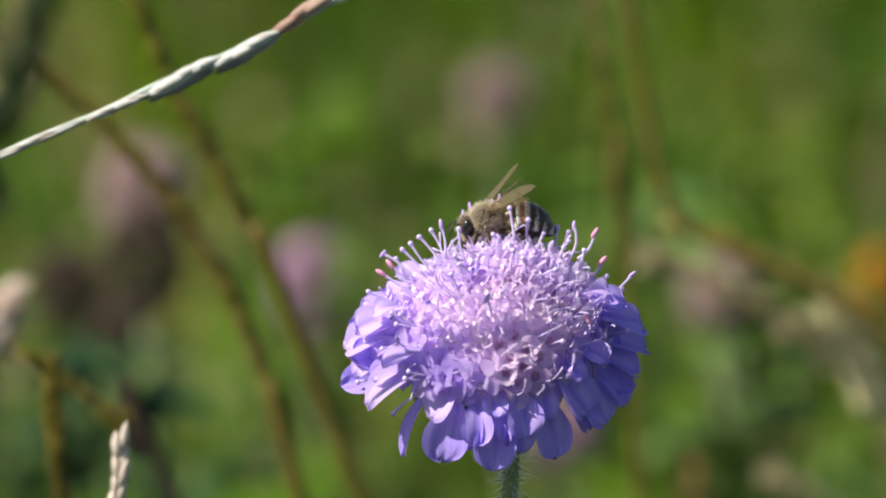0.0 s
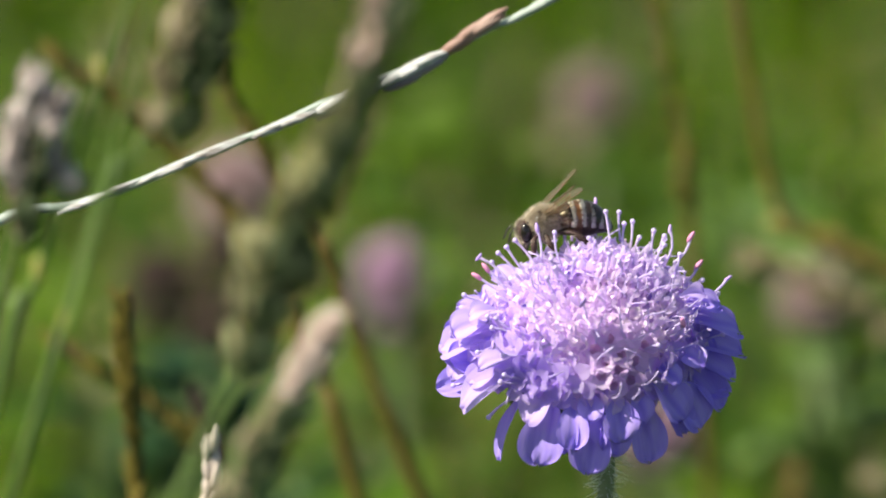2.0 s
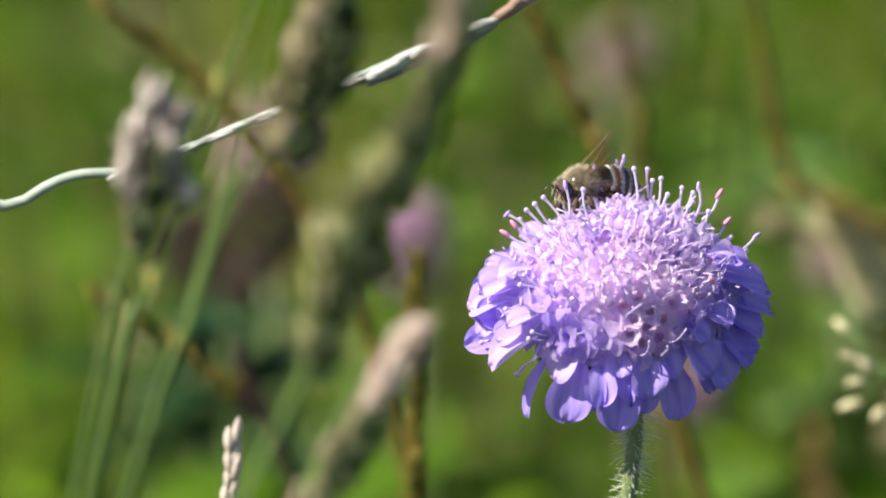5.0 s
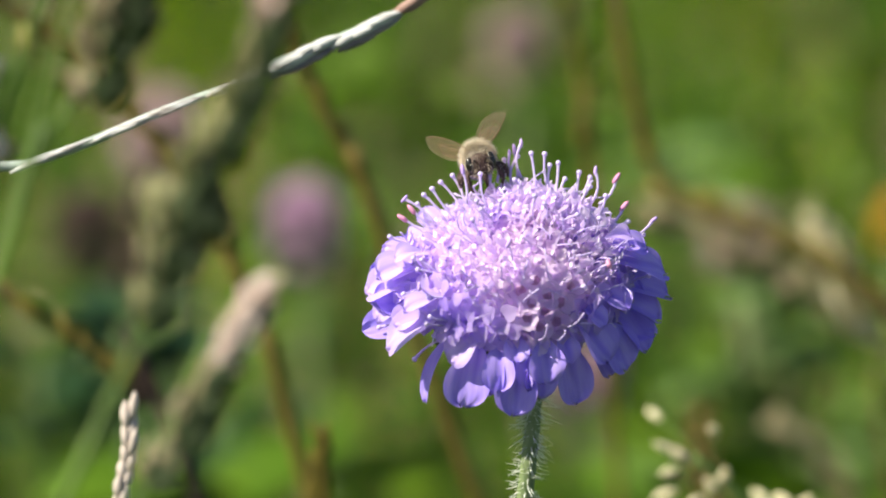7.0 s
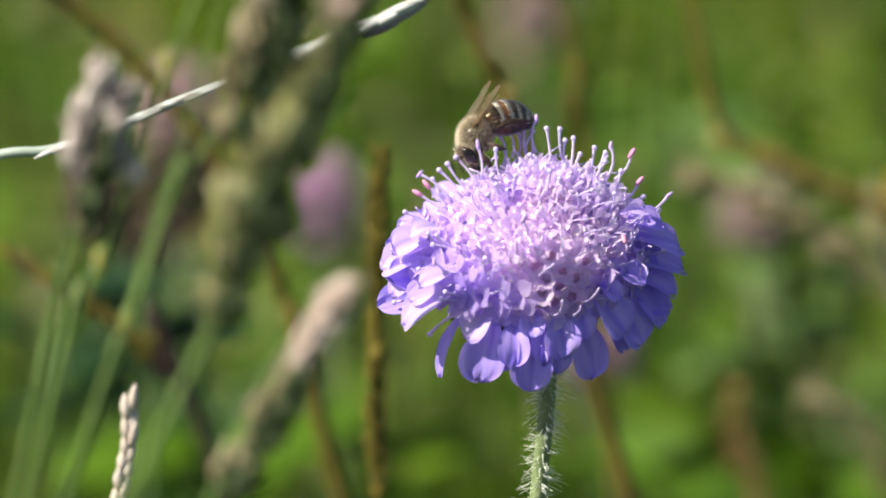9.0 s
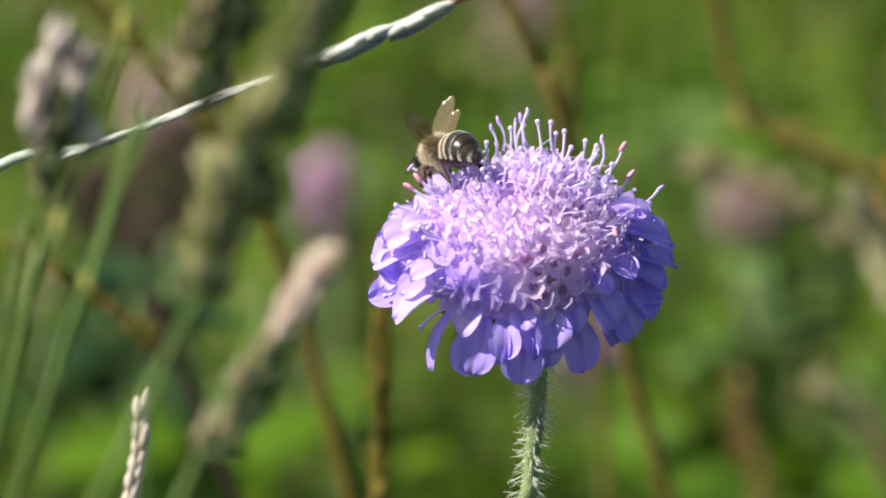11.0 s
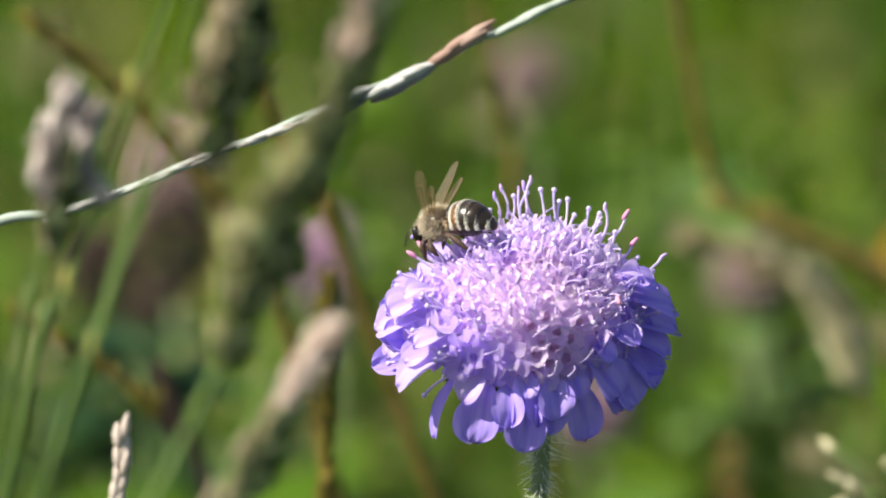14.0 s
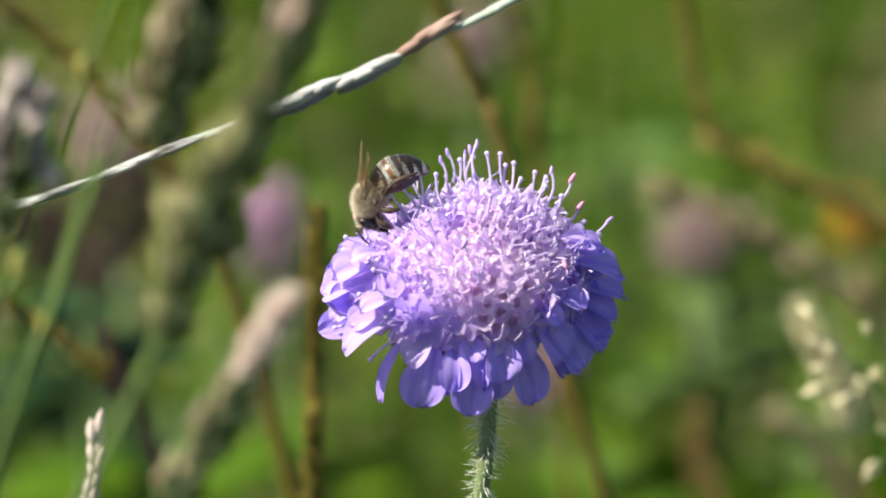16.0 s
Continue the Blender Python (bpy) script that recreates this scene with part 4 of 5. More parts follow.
def clump(bm, centre, size, count, rng, aim=(0, 0, 1), long=3.6, wide=1.15):
    """A tight bunch: two or three solid lobes, coloured dark as shade in the gaps, with spikelets pressed over them."""
    aim = Vector(aim).normalized()
    turn = Vector((0, 0, 1)).rotation_difference(aim).to_matrix()
    for _ in range(3):
        off = turn @ Vector((rng.uniform(-.35, .35) * size[0], rng.uniform(-.35, .35) * size[0], rng.uniform(-.4, .4) * size[1]))
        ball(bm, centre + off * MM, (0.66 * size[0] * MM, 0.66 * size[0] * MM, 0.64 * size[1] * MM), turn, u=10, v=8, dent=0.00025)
    # second slot: dark colour that imitates shade deep between the spikelets
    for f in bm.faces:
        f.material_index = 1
    for _ in range(int(count * 1.6)):
        n = Vector((rng.gauss(0, 1), rng.gauss(0, 1), rng.gauss(0, 1))).normalized()
        p = centre + turn @ Vector((n.x * size[0], n.y * size[0], n.z * size[1])) * rng.uniform(0.6, 1.0) * MM
        d = (turn @ n) * 0.55 + aim * 1.0 + Vector((rng.uniform(-.25, .25), rng.uniform(-.25, .25), rng.uniform(-.25, .25)))
        husk(bm, p - d.normalized() * (0.3 * long * MM), d, long * rng.uniform(0.6, 1.1) * MM, wide * rng.uniform(0.7, 1.2) * MM, rng)


def clumped_grass(label, y, line, heads, mat, seed, thick=0.6, joints=(), culm=None, under=None, spread=1.6):
    """A culm with bunched heads. line: (u, v) along the culm from below; heads: (u, v, half width, half height,
    spikelets); under: dark colour that paints each head's shaded side.
    """
    rng = random.Random(seed)
    pts = [spot(u, v, y) for u, v in line]
    full = down_to_ground(pts)
    ob = rooted("cocksfoot_grass", label, "grass", full[0], "seeding grasses")
    base = Vector(ob.location)
    bm = bmesh.new()
    run = curve_points([p - base for p in full], 8)
    tube(bm, run, [thick * (1.15 - 0.75 * i / len(run)) * MM for i in range(len(run))], 8)
    part("culm", bm, culm or M_CULM, ob)
    for u, v in joints:
        bm = bmesh.new()
        ball(bm, spot(u, v, y) - base, (thick * 1.05 * MM, thick * 1.05 * MM, 1.7 * MM), u=10, v=8)
        part("joint", bm, M_NODE, ob, "yellowish joint")
    aim = (pts[-1] - pts[-2]).normalized()
    for u, v, w, h, n, *own in heads:
        bm = bmesh.new()
        clump(bm, spot(u, v, y) - base, (w, h), n, rng, aim)
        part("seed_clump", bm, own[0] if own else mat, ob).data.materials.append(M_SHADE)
        # a darker clump to the right puts the head's shaded side into colour
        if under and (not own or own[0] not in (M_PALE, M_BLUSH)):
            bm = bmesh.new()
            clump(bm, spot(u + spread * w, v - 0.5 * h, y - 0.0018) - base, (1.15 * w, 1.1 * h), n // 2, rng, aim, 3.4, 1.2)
            part("green_spikelets", bm, under, ob, "dark green spikelets painting the clump's shaded side").data.materials.append(under)
    return ob


# offsets from the head, in millimetres, at the depth given
LONG = clumped_grass("grass with a long bunched seed head, tan-green, its shaded side painted dark", -0.165,
                     [(-44, -27), (-36, -12), (-30, 2), (-22, 14), (-17, 32)],
                     [(-35.8, -8, 1.1, 2.4, 16), (-34.4, -2.4, 1.4, 2.2, 22), (-33.6, 3.2, 1.75, 2.4, 28, M_PANICLE_DULL), (-30.4, 2.0, 1.5, 2.2, 18), (-30.4, 7.8, 1.1, 1.9, 16), (-27.8, 11.4, 1.4, 2.4, 22, M_PANICLE_DULL), (-25.2, 16.4, 1.2, 2.4, 20), (-23.0, 21.4, 1.1, 2.6, 18), (-20.8, 26.6, 1.1, 2.8, 16, M_HUSK), (-19.0, 31.6, 1.1, 2.6, 14, M_HUSK)], M_HUSK_GREEN, 31, thick=0.55, under=M_SHADED_SPIKELET)
# the last clump's dark green half paints the shaded gap between the lobes
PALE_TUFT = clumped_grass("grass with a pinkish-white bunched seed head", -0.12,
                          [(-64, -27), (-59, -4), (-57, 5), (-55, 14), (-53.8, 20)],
                          [(-56.9, 5.6, 0.8, 2.4, 12), (-57.5, 10.6, 0.95, 3.0, 20, M_PALE), (-52.9, 10.4, 0.95, 2.0, 14, M_PALE), (-56.8, 15.4, 1.05, 3.0, 22, M_PALE), (-52.5, 16.4, 1.2, 3.0, 24, M_PALE), (-54.6, 19.8, 1.2, 1.8, 18, M_PALE), (-50.6, 8.6, 0.8, 0.7, 8, M_PALE), (-55.4, 11.6, 0.8, 3.0, 10)], M_TUFT, 32, thick=0.45, under=M_SHADED_SPIKELET)
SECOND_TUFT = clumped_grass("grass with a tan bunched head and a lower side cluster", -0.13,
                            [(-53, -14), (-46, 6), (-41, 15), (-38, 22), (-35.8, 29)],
                            [(-40.0, 15.4, 1.9, 1.4, 18), (-38.6, 20.4, 1.6, 2.6, 20), (-37.0, 24.4, 2.0, 3.0, 28), (-35.6, 28.8, 1.8, 2.8, 24), (-34.6, 32.6, 1.5, 2.4, 16)], M_TUFT, 33, thick=0.42, under=M_SHADED_SPIKELET)
GREEN_CULM = clumped_grass("smooth green grass culm with yellowish joints", -0.12,
                           [(-62, -27), (-58, -10), (-54, 0), (-48, 18), (-42, 34), (-38, 48)], [(-37, 50, 2.4, 4.0, 40)], M_HUSK_GREEN, 34, thick=0.62, joints=((-54.6, -1.4), (-46.9, 22)))
SIDE_CULM = clumped_grass("bright green grass culm with a long bunched head above", -0.13,
                          [(-60, -34), (-52.5, -12), (-48.6, 2), (-44.8, 14), (-41.5, 26), (-37, 42)], [(-36, 44, 2.2, 3.6, 34)], M_HUSK_GREEN, 38, thick=0.40, joints=((-51.6, -8.6),))


def plume(label, y, line, width, mat, seed, count, name="plume_grass", long=3.4, wide=1.3, culm=None, thick=0.9):
    """A slim spike: spikelets laid along the upper part of a culm."""
    rng = random.Random(seed)
    pts = [spot(u, v, y) for u, v in line]
    full = down_to_ground(pts)
    ob = rooted(name, label, "grass", full[0], "seeding grasses")
    base = Vector(ob.location)
    bm = bmesh.new()
    run = curve_points([p - base for p in full], 8)
    tube(bm, run, [thick * (1.1 - 0.7 * i / len(run)) * MM for i in range(len(run))], 7)
    part("culm", bm, culm or M_CULM, ob)
    bm = bmesh.new()
    top = curve_points([p - base for p in pts], 14)
    for _ in range(count):
        t = rng.random()
        i = min(len(top) - 2, int(t * (len(top) - 1)))
        p, d = top[i], (top[i + 1] - top[i]).normalized()
        a, b = frame_along(d)
        ang = rng.uniform(0, math.tau)
        r = width * (math.sin(math.pi * min(1, 0.12 + 0.88 * t)) ** 0.6) * (0.85 + 0.3 * noise.noise(Vector((t * 9, seed, 0)))) * MM
        out = a * math.cos(ang) + b * math.sin(ang)
        husk(bm, p + out * r * rng.uniform(0.3, 0.8), d * 1.3 + out * 0.5, long * rng.uniform(0.8, 1.2) * MM, wide * rng.uniform(0.8, 1.2) * MM, rng)
    part("spike", bm, mat, ob)
    return ob


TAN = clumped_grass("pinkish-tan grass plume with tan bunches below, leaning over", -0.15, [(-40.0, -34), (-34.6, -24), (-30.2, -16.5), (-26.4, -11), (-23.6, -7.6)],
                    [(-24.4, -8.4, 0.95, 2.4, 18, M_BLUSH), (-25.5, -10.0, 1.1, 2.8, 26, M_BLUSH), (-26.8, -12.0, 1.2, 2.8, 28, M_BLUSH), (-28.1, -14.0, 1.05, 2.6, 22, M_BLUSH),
                     (-30.0, -16.8, 0.95, 2.4, 20), (-31.6, -19.4, 1.1, 2.6, 24), (-33.2, -22.2, 1.15, 2.6, 24), (-36.6, -28.0, 1.3, 2.2, 22)], M_TUFT, 41, thick=0.5, under=M_SHADED_SPIKELET, spread=0.9)


def slim_spike(label, y, line, mat, seed):
    """A bare thin stalk with plump spikelets set alternately along it."""
    rng = random.Random(seed)
    pts = [spot(u, v, y) for u, v in line]
    full = down_to_ground(pts)
    ob = rooted("slim_spike_grass", label, "grass", full[0], "seeding grasses")
    base = Vector(ob.location)
    bm = bmesh.new()
    top = curve_points([p - base for p in pts], 20)
    tube(bm, curve_points([p - base for p in full[:3]], 8) + top[1:-6], 0.16 * MM, 7)
    part("culm", bm, M_SPIKE, ob)
    travelled, side = 0.0, 1
    for a, b in zip(top, top[1:]):
        travelled += (b - a).length
        if travelled > 0.95 * MM:
            travelled, side = 0.0, -side
            d = (b - a).normalized()
            out = RIGHT * (side * 0.10) + Vector((0, rng.uniform(-.15, .15), 0))
            bm = bmesh.new()
            husk(bm, b + RIGHT * (side * 0.26 * MM), d + out, rng.uniform(2.8, 3.6) * MM, rng.uniform(1.2, 1.5) * MM, rng)
            part("spikelet", bm, mat, ob)
    return ob


SPIKE = slim_spike("small bleached grass spike with alternate spikelets", -0.045, [(-46.8, -36), (-45.8, -30), (-44.9, -25), (-44.7, -20.4)], M_SPIKE, 42)
DARK = plume("olive-brown slender grass spike", 0.10, [(-22.5, -40), (-23, -24), (-22.9, -10), (-22.9, 0.8)], 0.62, M_OLIVE, 43, 200, culm=M_BROWN, wide=0.9, thick=0.6)


def dry_stem():
    """The bleached, arching stem with husks pressed to it."""
    rng = random.Random(50)
    y = -0.02
    pts = [spot(u, v, y) for u, v in ((-95, -16), (-70, 8), (-58, 11.6), (-50.8, 14.2), (-43, 17.6), (-35.5, 20.5), (-29, 23.6), (-21.8, 26.6), (-13.5, 30.1), (-7, 33.4), (4, 38.2), (14, 40.5))]
    foot = Vector((-0.16, -0.03, -0.012))
    ob = rooted("dry_grass_stem", "bleached dry grass stem with pressed husks arching over", "grass", foot, "seeding grasses")
    base = Vector(ob.location)
    run = curve_points([p - base for p in [foot, Vector((-0.135, -0.025, 0.22))] + pts], 8)
    bm = bmesh.new()
    tube(bm, run, [max(0.30, 0.8 - 0.7 * i / len(run)) * MM for i in range(len(run))], 8)
    part("culm", bm, M_DRY_GREEN, ob)
    # two dark grey husks run along the lower side of pale ones
    for (u0, v0), (u1, v1), w, mat in (((-60.5, 10.4), (-50.4, 14.4), 0.62, M_DRY), ((-51, 14.0), (-36, 20.3), 0.66, M_DRY), ((-37.5, 19.4), (-29.5, 22.8), 0.75, M_DRY), ((-30.6, 21.9), (-20.6, 27.0), 1.15, M_DRY),
                                       ((-29.5, 21.7), (-21.6, 25.6), 0.8, M_DRY_DARK), ((-22.8, 25.3), (-13.4, 30.0), 1.1, M_DRY), ((-21.8, 24.9), (-14.2, 28.8), 0.85, M_DRY_DARK),
                                       ((-15.6, 28.9), (-6.8, 34.6), 1.15, M_DRY_PINK), ((-8.4, 32.6), (3, 38.0), 0.8, M_DRY_GREEN), ((1, 37.2), (11, 40.6), 1.0, M_DRY_PINK)):
        a, b = spot(u0, v0, y - 0.0006) - base, spot(u1, v1, y - 0.001) - base
        d, side = b - a, UP * (0.12 * w * MM)
        bm = bmesh.new()
        for k in range(6):      # slim scales that overlap along the husk, their tips a little loose
            f0 = 0.08 * k + rng.uniform(-0.03, 0.03)
            f1 = min(1.03, f0 + rng.uniform(0.50, 0.66))
            off = UP * (rng.uniform(-0.30, 0.30) * w * MM) - AWAY * (rng.uniform(0.0, 0.35) * w * MM)
            loose = UP * (rng.uniform(-0.3, 0.55) * w * MM)
            tube(bm, [a + d * (f0 + (f1 - f0) * t) + (side + off) * math.sin(math.pi * t) + loose * t ** 3 for t in (0, 0.15, 0.35, 0.6, 0.82, 0.95, 1.0)], [0.58 * w * r * MM for r in (0.25, 0.70, 1.0, 0.95, 0.65, 0.30, 0.04)], 6)
        part("husk", bm, mat, ob, "pinkish-brown husk" if mat == M_DRY_PINK else "")
    return ob


DRY = dry_stem()


def bare_stalk(label, y, line, thick, mat, name="brown_stalk", lumps=0, seed=60):
    rng = random.Random(seed)
    pts = [spot(u, v, y) for u, v in line]
    full = down_to_ground(pts)
    ob = rooted(name, label, "stalk", full[0], "seeding grasses")
    base = Vector(ob.location)
    run = curve_points([p - base for p in full], 8)
    bm = bmesh.new()
    tube(bm, run, [thick * (1.2 - 0.5 * i / len(run)) * MM for i in range(len(run))], 7)
    part("culm", bm, mat, ob)
    if lumps:
        bm = bmesh.new()
        for _ in range(lumps):
            i = rng.randrange(len(run) // 2, len(run) - 1)
            husk(bm, run[i], (run[i + 1] - run[i]).normalized() + Vector((rng.uniform(-.4, .4), rng.uniform(-.4, .4), 0.2)), 4.4 * MM, 1.5 * MM, rng)
        tagged(part("chaff", bm, M_OLIVE, ob), kind="stuff")
    for t in (0.45, 0.62, 0.80):
        bm = bmesh.new()
        p = run[int(t * (len(run) - 1))]
        ball(bm, p, (thick * 1.02 * MM, thick * 1.02 * MM, 1.6 * MM), u=10, v=8)
        part("joint", bm, M_OLIVE, ob)
    return ob


BROWN = bare_stalk("brown stalk kinked upwards behind the flower", 0.22, [(66, -34), (54, -16), (44, -5), (33, 1.8), (23, 6.0), (18.6, 8.4), (16, 13), (13, 27), (10, 45)], 1.15, M_BROWN)
ARCH = bare_stalk("olive-brown arching stalk with husks", 0.16, [(-24, -28), (-30, -8), (-38, 8), (-50, 22), (-62, 31)], 1.1, M_BROWN, "arching_stalk", 90, 61)
BENT = bare_stalk("dark brown bent stalk low in the grass", 0.14, [(-40, -22), (-43.5, -17.5), (-48, -12.7), (-54.5, -8), (-62, -3.6)], 0.8, M_WITHERED, "bent_stalk", 40, 64)
SLANT = bare_stalk("olive-brown slanting stalk with husks", 0.16, [(-2, 0), (-6, 12), (-10.8, 22), (-16, 33), (-20, 44)], 1.0, M_BROWN, "slanting_stalk", 26, 62)
TWIN = bare_stalk("olive-brown stalk behind the flower", 0.24, [(4, 6), (3, 15), (1.5, 24), (-1, 36)], 0.75, M_BROWN, "slanting_stalk", 18, 63)


def blossom(name, label, y, u, v, size, mat, seed, count=170):
    """A round far flower head of many small petals on a stalk."""
    rng = random.Random(seed)
    c = spot(u, v, y)
    ob = rooted(name, label, "flower", (c.x + 0.01, c.y + 0.01, 0), "flowers behind")
    base = Vector(ob.location)
    bm = bmesh.new()
    for _ in range(count):
        n = Vector((rng.gauss(0, 1), rng.gauss(0, 1), rng.gauss(0.2, 1))).normalized()
        p = c - base + Vector((n.x * size[0], n.y * size[0], n.z * size[1])) * 0.72 * MM
        husk(bm, p, n + Vector((0, 0, 0.4)), size[0] * 0.6 * MM, size[0] * 0.3 * MM, rng)
    part("petals", bm, mat, ob)
    bm = bmesh.new()
    tube(bm, curve_points([Vector((0, 0, 0)), (c - base) * 0.5 + Vector((0.004, 0, 0)), c - base - Vector((0, 0, size[1] * 0.6 * MM))], 8), 1.1 * MM, 7)
    part("stem", bm, M_STEM, ob)
    bm = bmesh.new()
    ball(bm, c - base - Vector((0, 0, size[1] * 0.55 * MM)), (size[0] * 0.5 * MM, size[0] * 0.5 * MM, size[1] * 0.4 * MM))
    part("calyx", bm, M_BRACT, ob)
    return ob


CLOVER = blossom("pink_clover", "soft pink clover head behind the flower", 0.46, -23.6, 3.2, (5.6, 7.8), M_PINK, 71)
blossom("pink_clover", "dull pink clover head with dark calyx", 0.46, -41, 14, (6.4, 7.5), M_DULL_PINK, 72)
blossom("pink_clover", "faded pinkish-grey clover head far behind", 0.60, 0.6, 25.4, (5.0, 5.6), M_DULL_PINK, 73)
blossom("pink_clover", "small pink clover head low behind the flower", 0.45, 8.5, -14, (5.2, 5.6), M_PINK, 74)
blossom("withered_clover", "withered dark brown clover head", 0.36, -41, 6, (5.2, 8.5), M_WITHERED, 77)
blossom("withered_clover", "withered dark brown clover head low in the grass", 0.46, -50, 2.5, (5.6, 7.0), M_WITHERED, 78)
blossom("withered_clover", "drooping dark withered clover head", 0.42, -43.5, -3.5, (4.8, 6.0), M_WITHERED, 79)
blossom("orange_flower", "small orange-yellow flower far behind", 0.50, 46, 4, (3.2, 4.6), M_ORANGE, 75)
blossom("pink_clover", "brownish faded clover head far behind", 0.42, 27, 2, (5.0, 5.4), M_DULL_PINK, 76)


def leafy_plant(label, y, u, v, long, count, mat, seed):
    """A low plant: oval, folded leaves on short stalks round the top of a stem."""
    rng = random.Random(seed)
    top = spot(u, v, y)
    ob = rooted("broad_leaf_plant", label, "plant", (top.x + 0.006, top.y, 0), "low leafy plants")
    base = Vector(ob.location)
    top = top - base
    bm = bmesh.new()
    tube(bm, curve_points([Vector((0, 0, 0)), top * 0.5 + Vector((0.003, 0, 0)), top], 8), 0.9 * MM, 7)
    part("stem", bm, M_BRACT, ob)
    for i in range(count):
        ang, l = i * 2.4 + rng.uniform(-0.3, 0.3), long * rng.uniform(0.75, 1.15) * MM
        m = Matrix.Translation(top - Vector((0, 0, 1.6 * i * MM))) @ Euler((rng.uniform(-0.3, 0.3), rng.uniform(-0.7, -0.1), ang)).to_matrix().to_4x4()
        bm = bmesh.new()
        rows = []
        for k in range(9):
            t = k / 8
            half = 0.23 * l * math.sin(math.pi * min(0.985, 0.03 + 0.95 * t)) ** 0.7
            rows.append([bm.verts.new(m @ Vector((0.1 * l + l * t, half * q, 0.3 * half * abs(q) + 0.02 * l * math.sin(9 * t + 2 * q) - 0.35 * l * t * t))) for q in (-1, -0.5, 0, 0.5, 1)])
        for a, b in zip(rows, rows[1:]):
            for k in range(4):
                bm.faces.new((a[k], a[k + 1], b[k + 1], b[k]))
        leaf = part("leaf", bm, mat, ob)
        bm = bmesh.new()
        tube(bm, [m @ Vector((f * l, 0, -0.35 * l * max(0.0, f - 0.1) ** 2 - 0.0003)) for f in (0.0, 0.1, 0.4, 0.7)], [0.5 * MM, 0.45 * MM, 0.35 * MM, 0.15 * MM], 5)
        part("leaf_stalk", bm, M_BRACT, leaf)
    return ob


for label, y, u, v, long, count, mat, seed in (("dark green broad-leaved plant low in the grass", 0.30, -46, -6, 17, 9, M_DOCK, 90), ("dark green broad-leaved plant low in the grass", 0.36, -56, -13, 17, 9, M_DOCK, 91),
                                               ("dark green broad-leaved plant beside tan plumes", 0.40, -35, -19, 15, 8, M_DOCK, 92), ("grey-green broad-leaved plant behind the flower", 0.42, 31, -9, 17, 8, M_LIGHT_LEAF, 93),
                                               ("grey-green broad-leaved plant behind the flower", 0.50, 42, -20, 16, 8, M_LIGHT_LEAF, 94), ("grey-green broad-leaved plant behind the flower", 0.55, 18, 12, 13, 7, M_LIGHT_LEAF, 95)):
    leafy_plant(label, y, u, v, long, count, mat, seed)


def panicle():
    """A loose grass panicle with cream spikelets."""
    rng = random.Random(80)
    y = 0.10
    ob_root = spot(62, -60, y)
    ob = rooted("quaking_grass", "loose cream-coloured grass panicle on thin branches", "grass", (ob_root.x, ob_root.y, 0), "seeding grasses")
    base = Vector(ob.location)
    main = [(64.5, -60.5), (60.5, -38.5), (51.5, -22.5), (44.5, -14.5), (39.5, -9.5)]
    pts = [spot(u, v, y) - base for u, v in main]
    bm = bmesh.new()
    tube(bm, curve_points([Vector((0, 0, 0))] + pts, 8), 0.45 * MM, 6)
    part("culm", bm, M_CULM, ob)
    run = curve_points(pts, 10)
    for k in range(30):
        i = rng.randrange(14, len(run) - 1)
        p = run[i]
        d = Vector((rng.uniform(-1, 0.8), rng.uniform(-.7, .7), rng.uniform(-0.5, 0.7))).normalized()
        tip = p + d * rng.uniform(3, 10) * MM
        bm = bmesh.new()
        tube(bm, [p, (p + tip) / 2 + Vector((0, 0, 0.0006)), tip], 0.12 * MM, 4)
        branch = part("branch", bm, M_CULM, ob)
        bm = bmesh.new()
        for _ in range(1 + k % 2):
            husk(bm, tip, d + Vector((rng.uniform(-.5, .2), rng.uniform(-.4, .4), rng.uniform(-.2, .6))), rng.uniform(2.8, 3.9) * MM, rng.uniform(1.2, 1.6) * MM, rng)
        part("spikelet", bm, M_PANICLE, branch, "cream spikelet")
    return ob


OATS = panicle()


def arching(label, y, line, width, mat, seed, count):
    """A stalk whose drooping upper part carries loose spikelets."""
    return plume(label, y, line, width, mat, seed, count, "arching_grass", 4.2, 1.1, M_STRAW, 0.42)


PALE_HEADS = arching("pale yellowish loose grass head behind the flower", 0.24, [(34.5, -2), (33, 2), (31, 7), (28, 11.5)], 2.4, M_PANICLE, 35, 170)
GOLD_HEADS = arching("drooping golden grass head behind the flower", 0.235, [(64, -30), (53, -15), (43, -4.4), (33, 2.0), (24, 6.0), (18, 8.4)], 1.2, M_GOLD, 36, 90)
FADED = [arching("faded tan grass plume arching low behind the flower", 0.26, [(50, -16), (42, -8), (33, -2), (24, 3), (17, 5)], 2.4, M_PLUME, 37, 90),
         arching("faded tan grass plume upright behind the flower", 0.42, [(36, -40), (34, -28), (32, -20), (30, -13), (28, -8)], 1.8, M_PLUME, 39, 36),
         arching("thin brown grass plume low in the meadow", 0.30, [(27, -44), (25, -34), (23, -26), (22, -20)], 1.8, M_OLD, 44, 60),
         arching("thin brown grass plume low in the meadow", 0.28, [(44, -44), (41, -32), (37, -24), (32, -20)], 1.8, M_PLUME, 45, 50)]


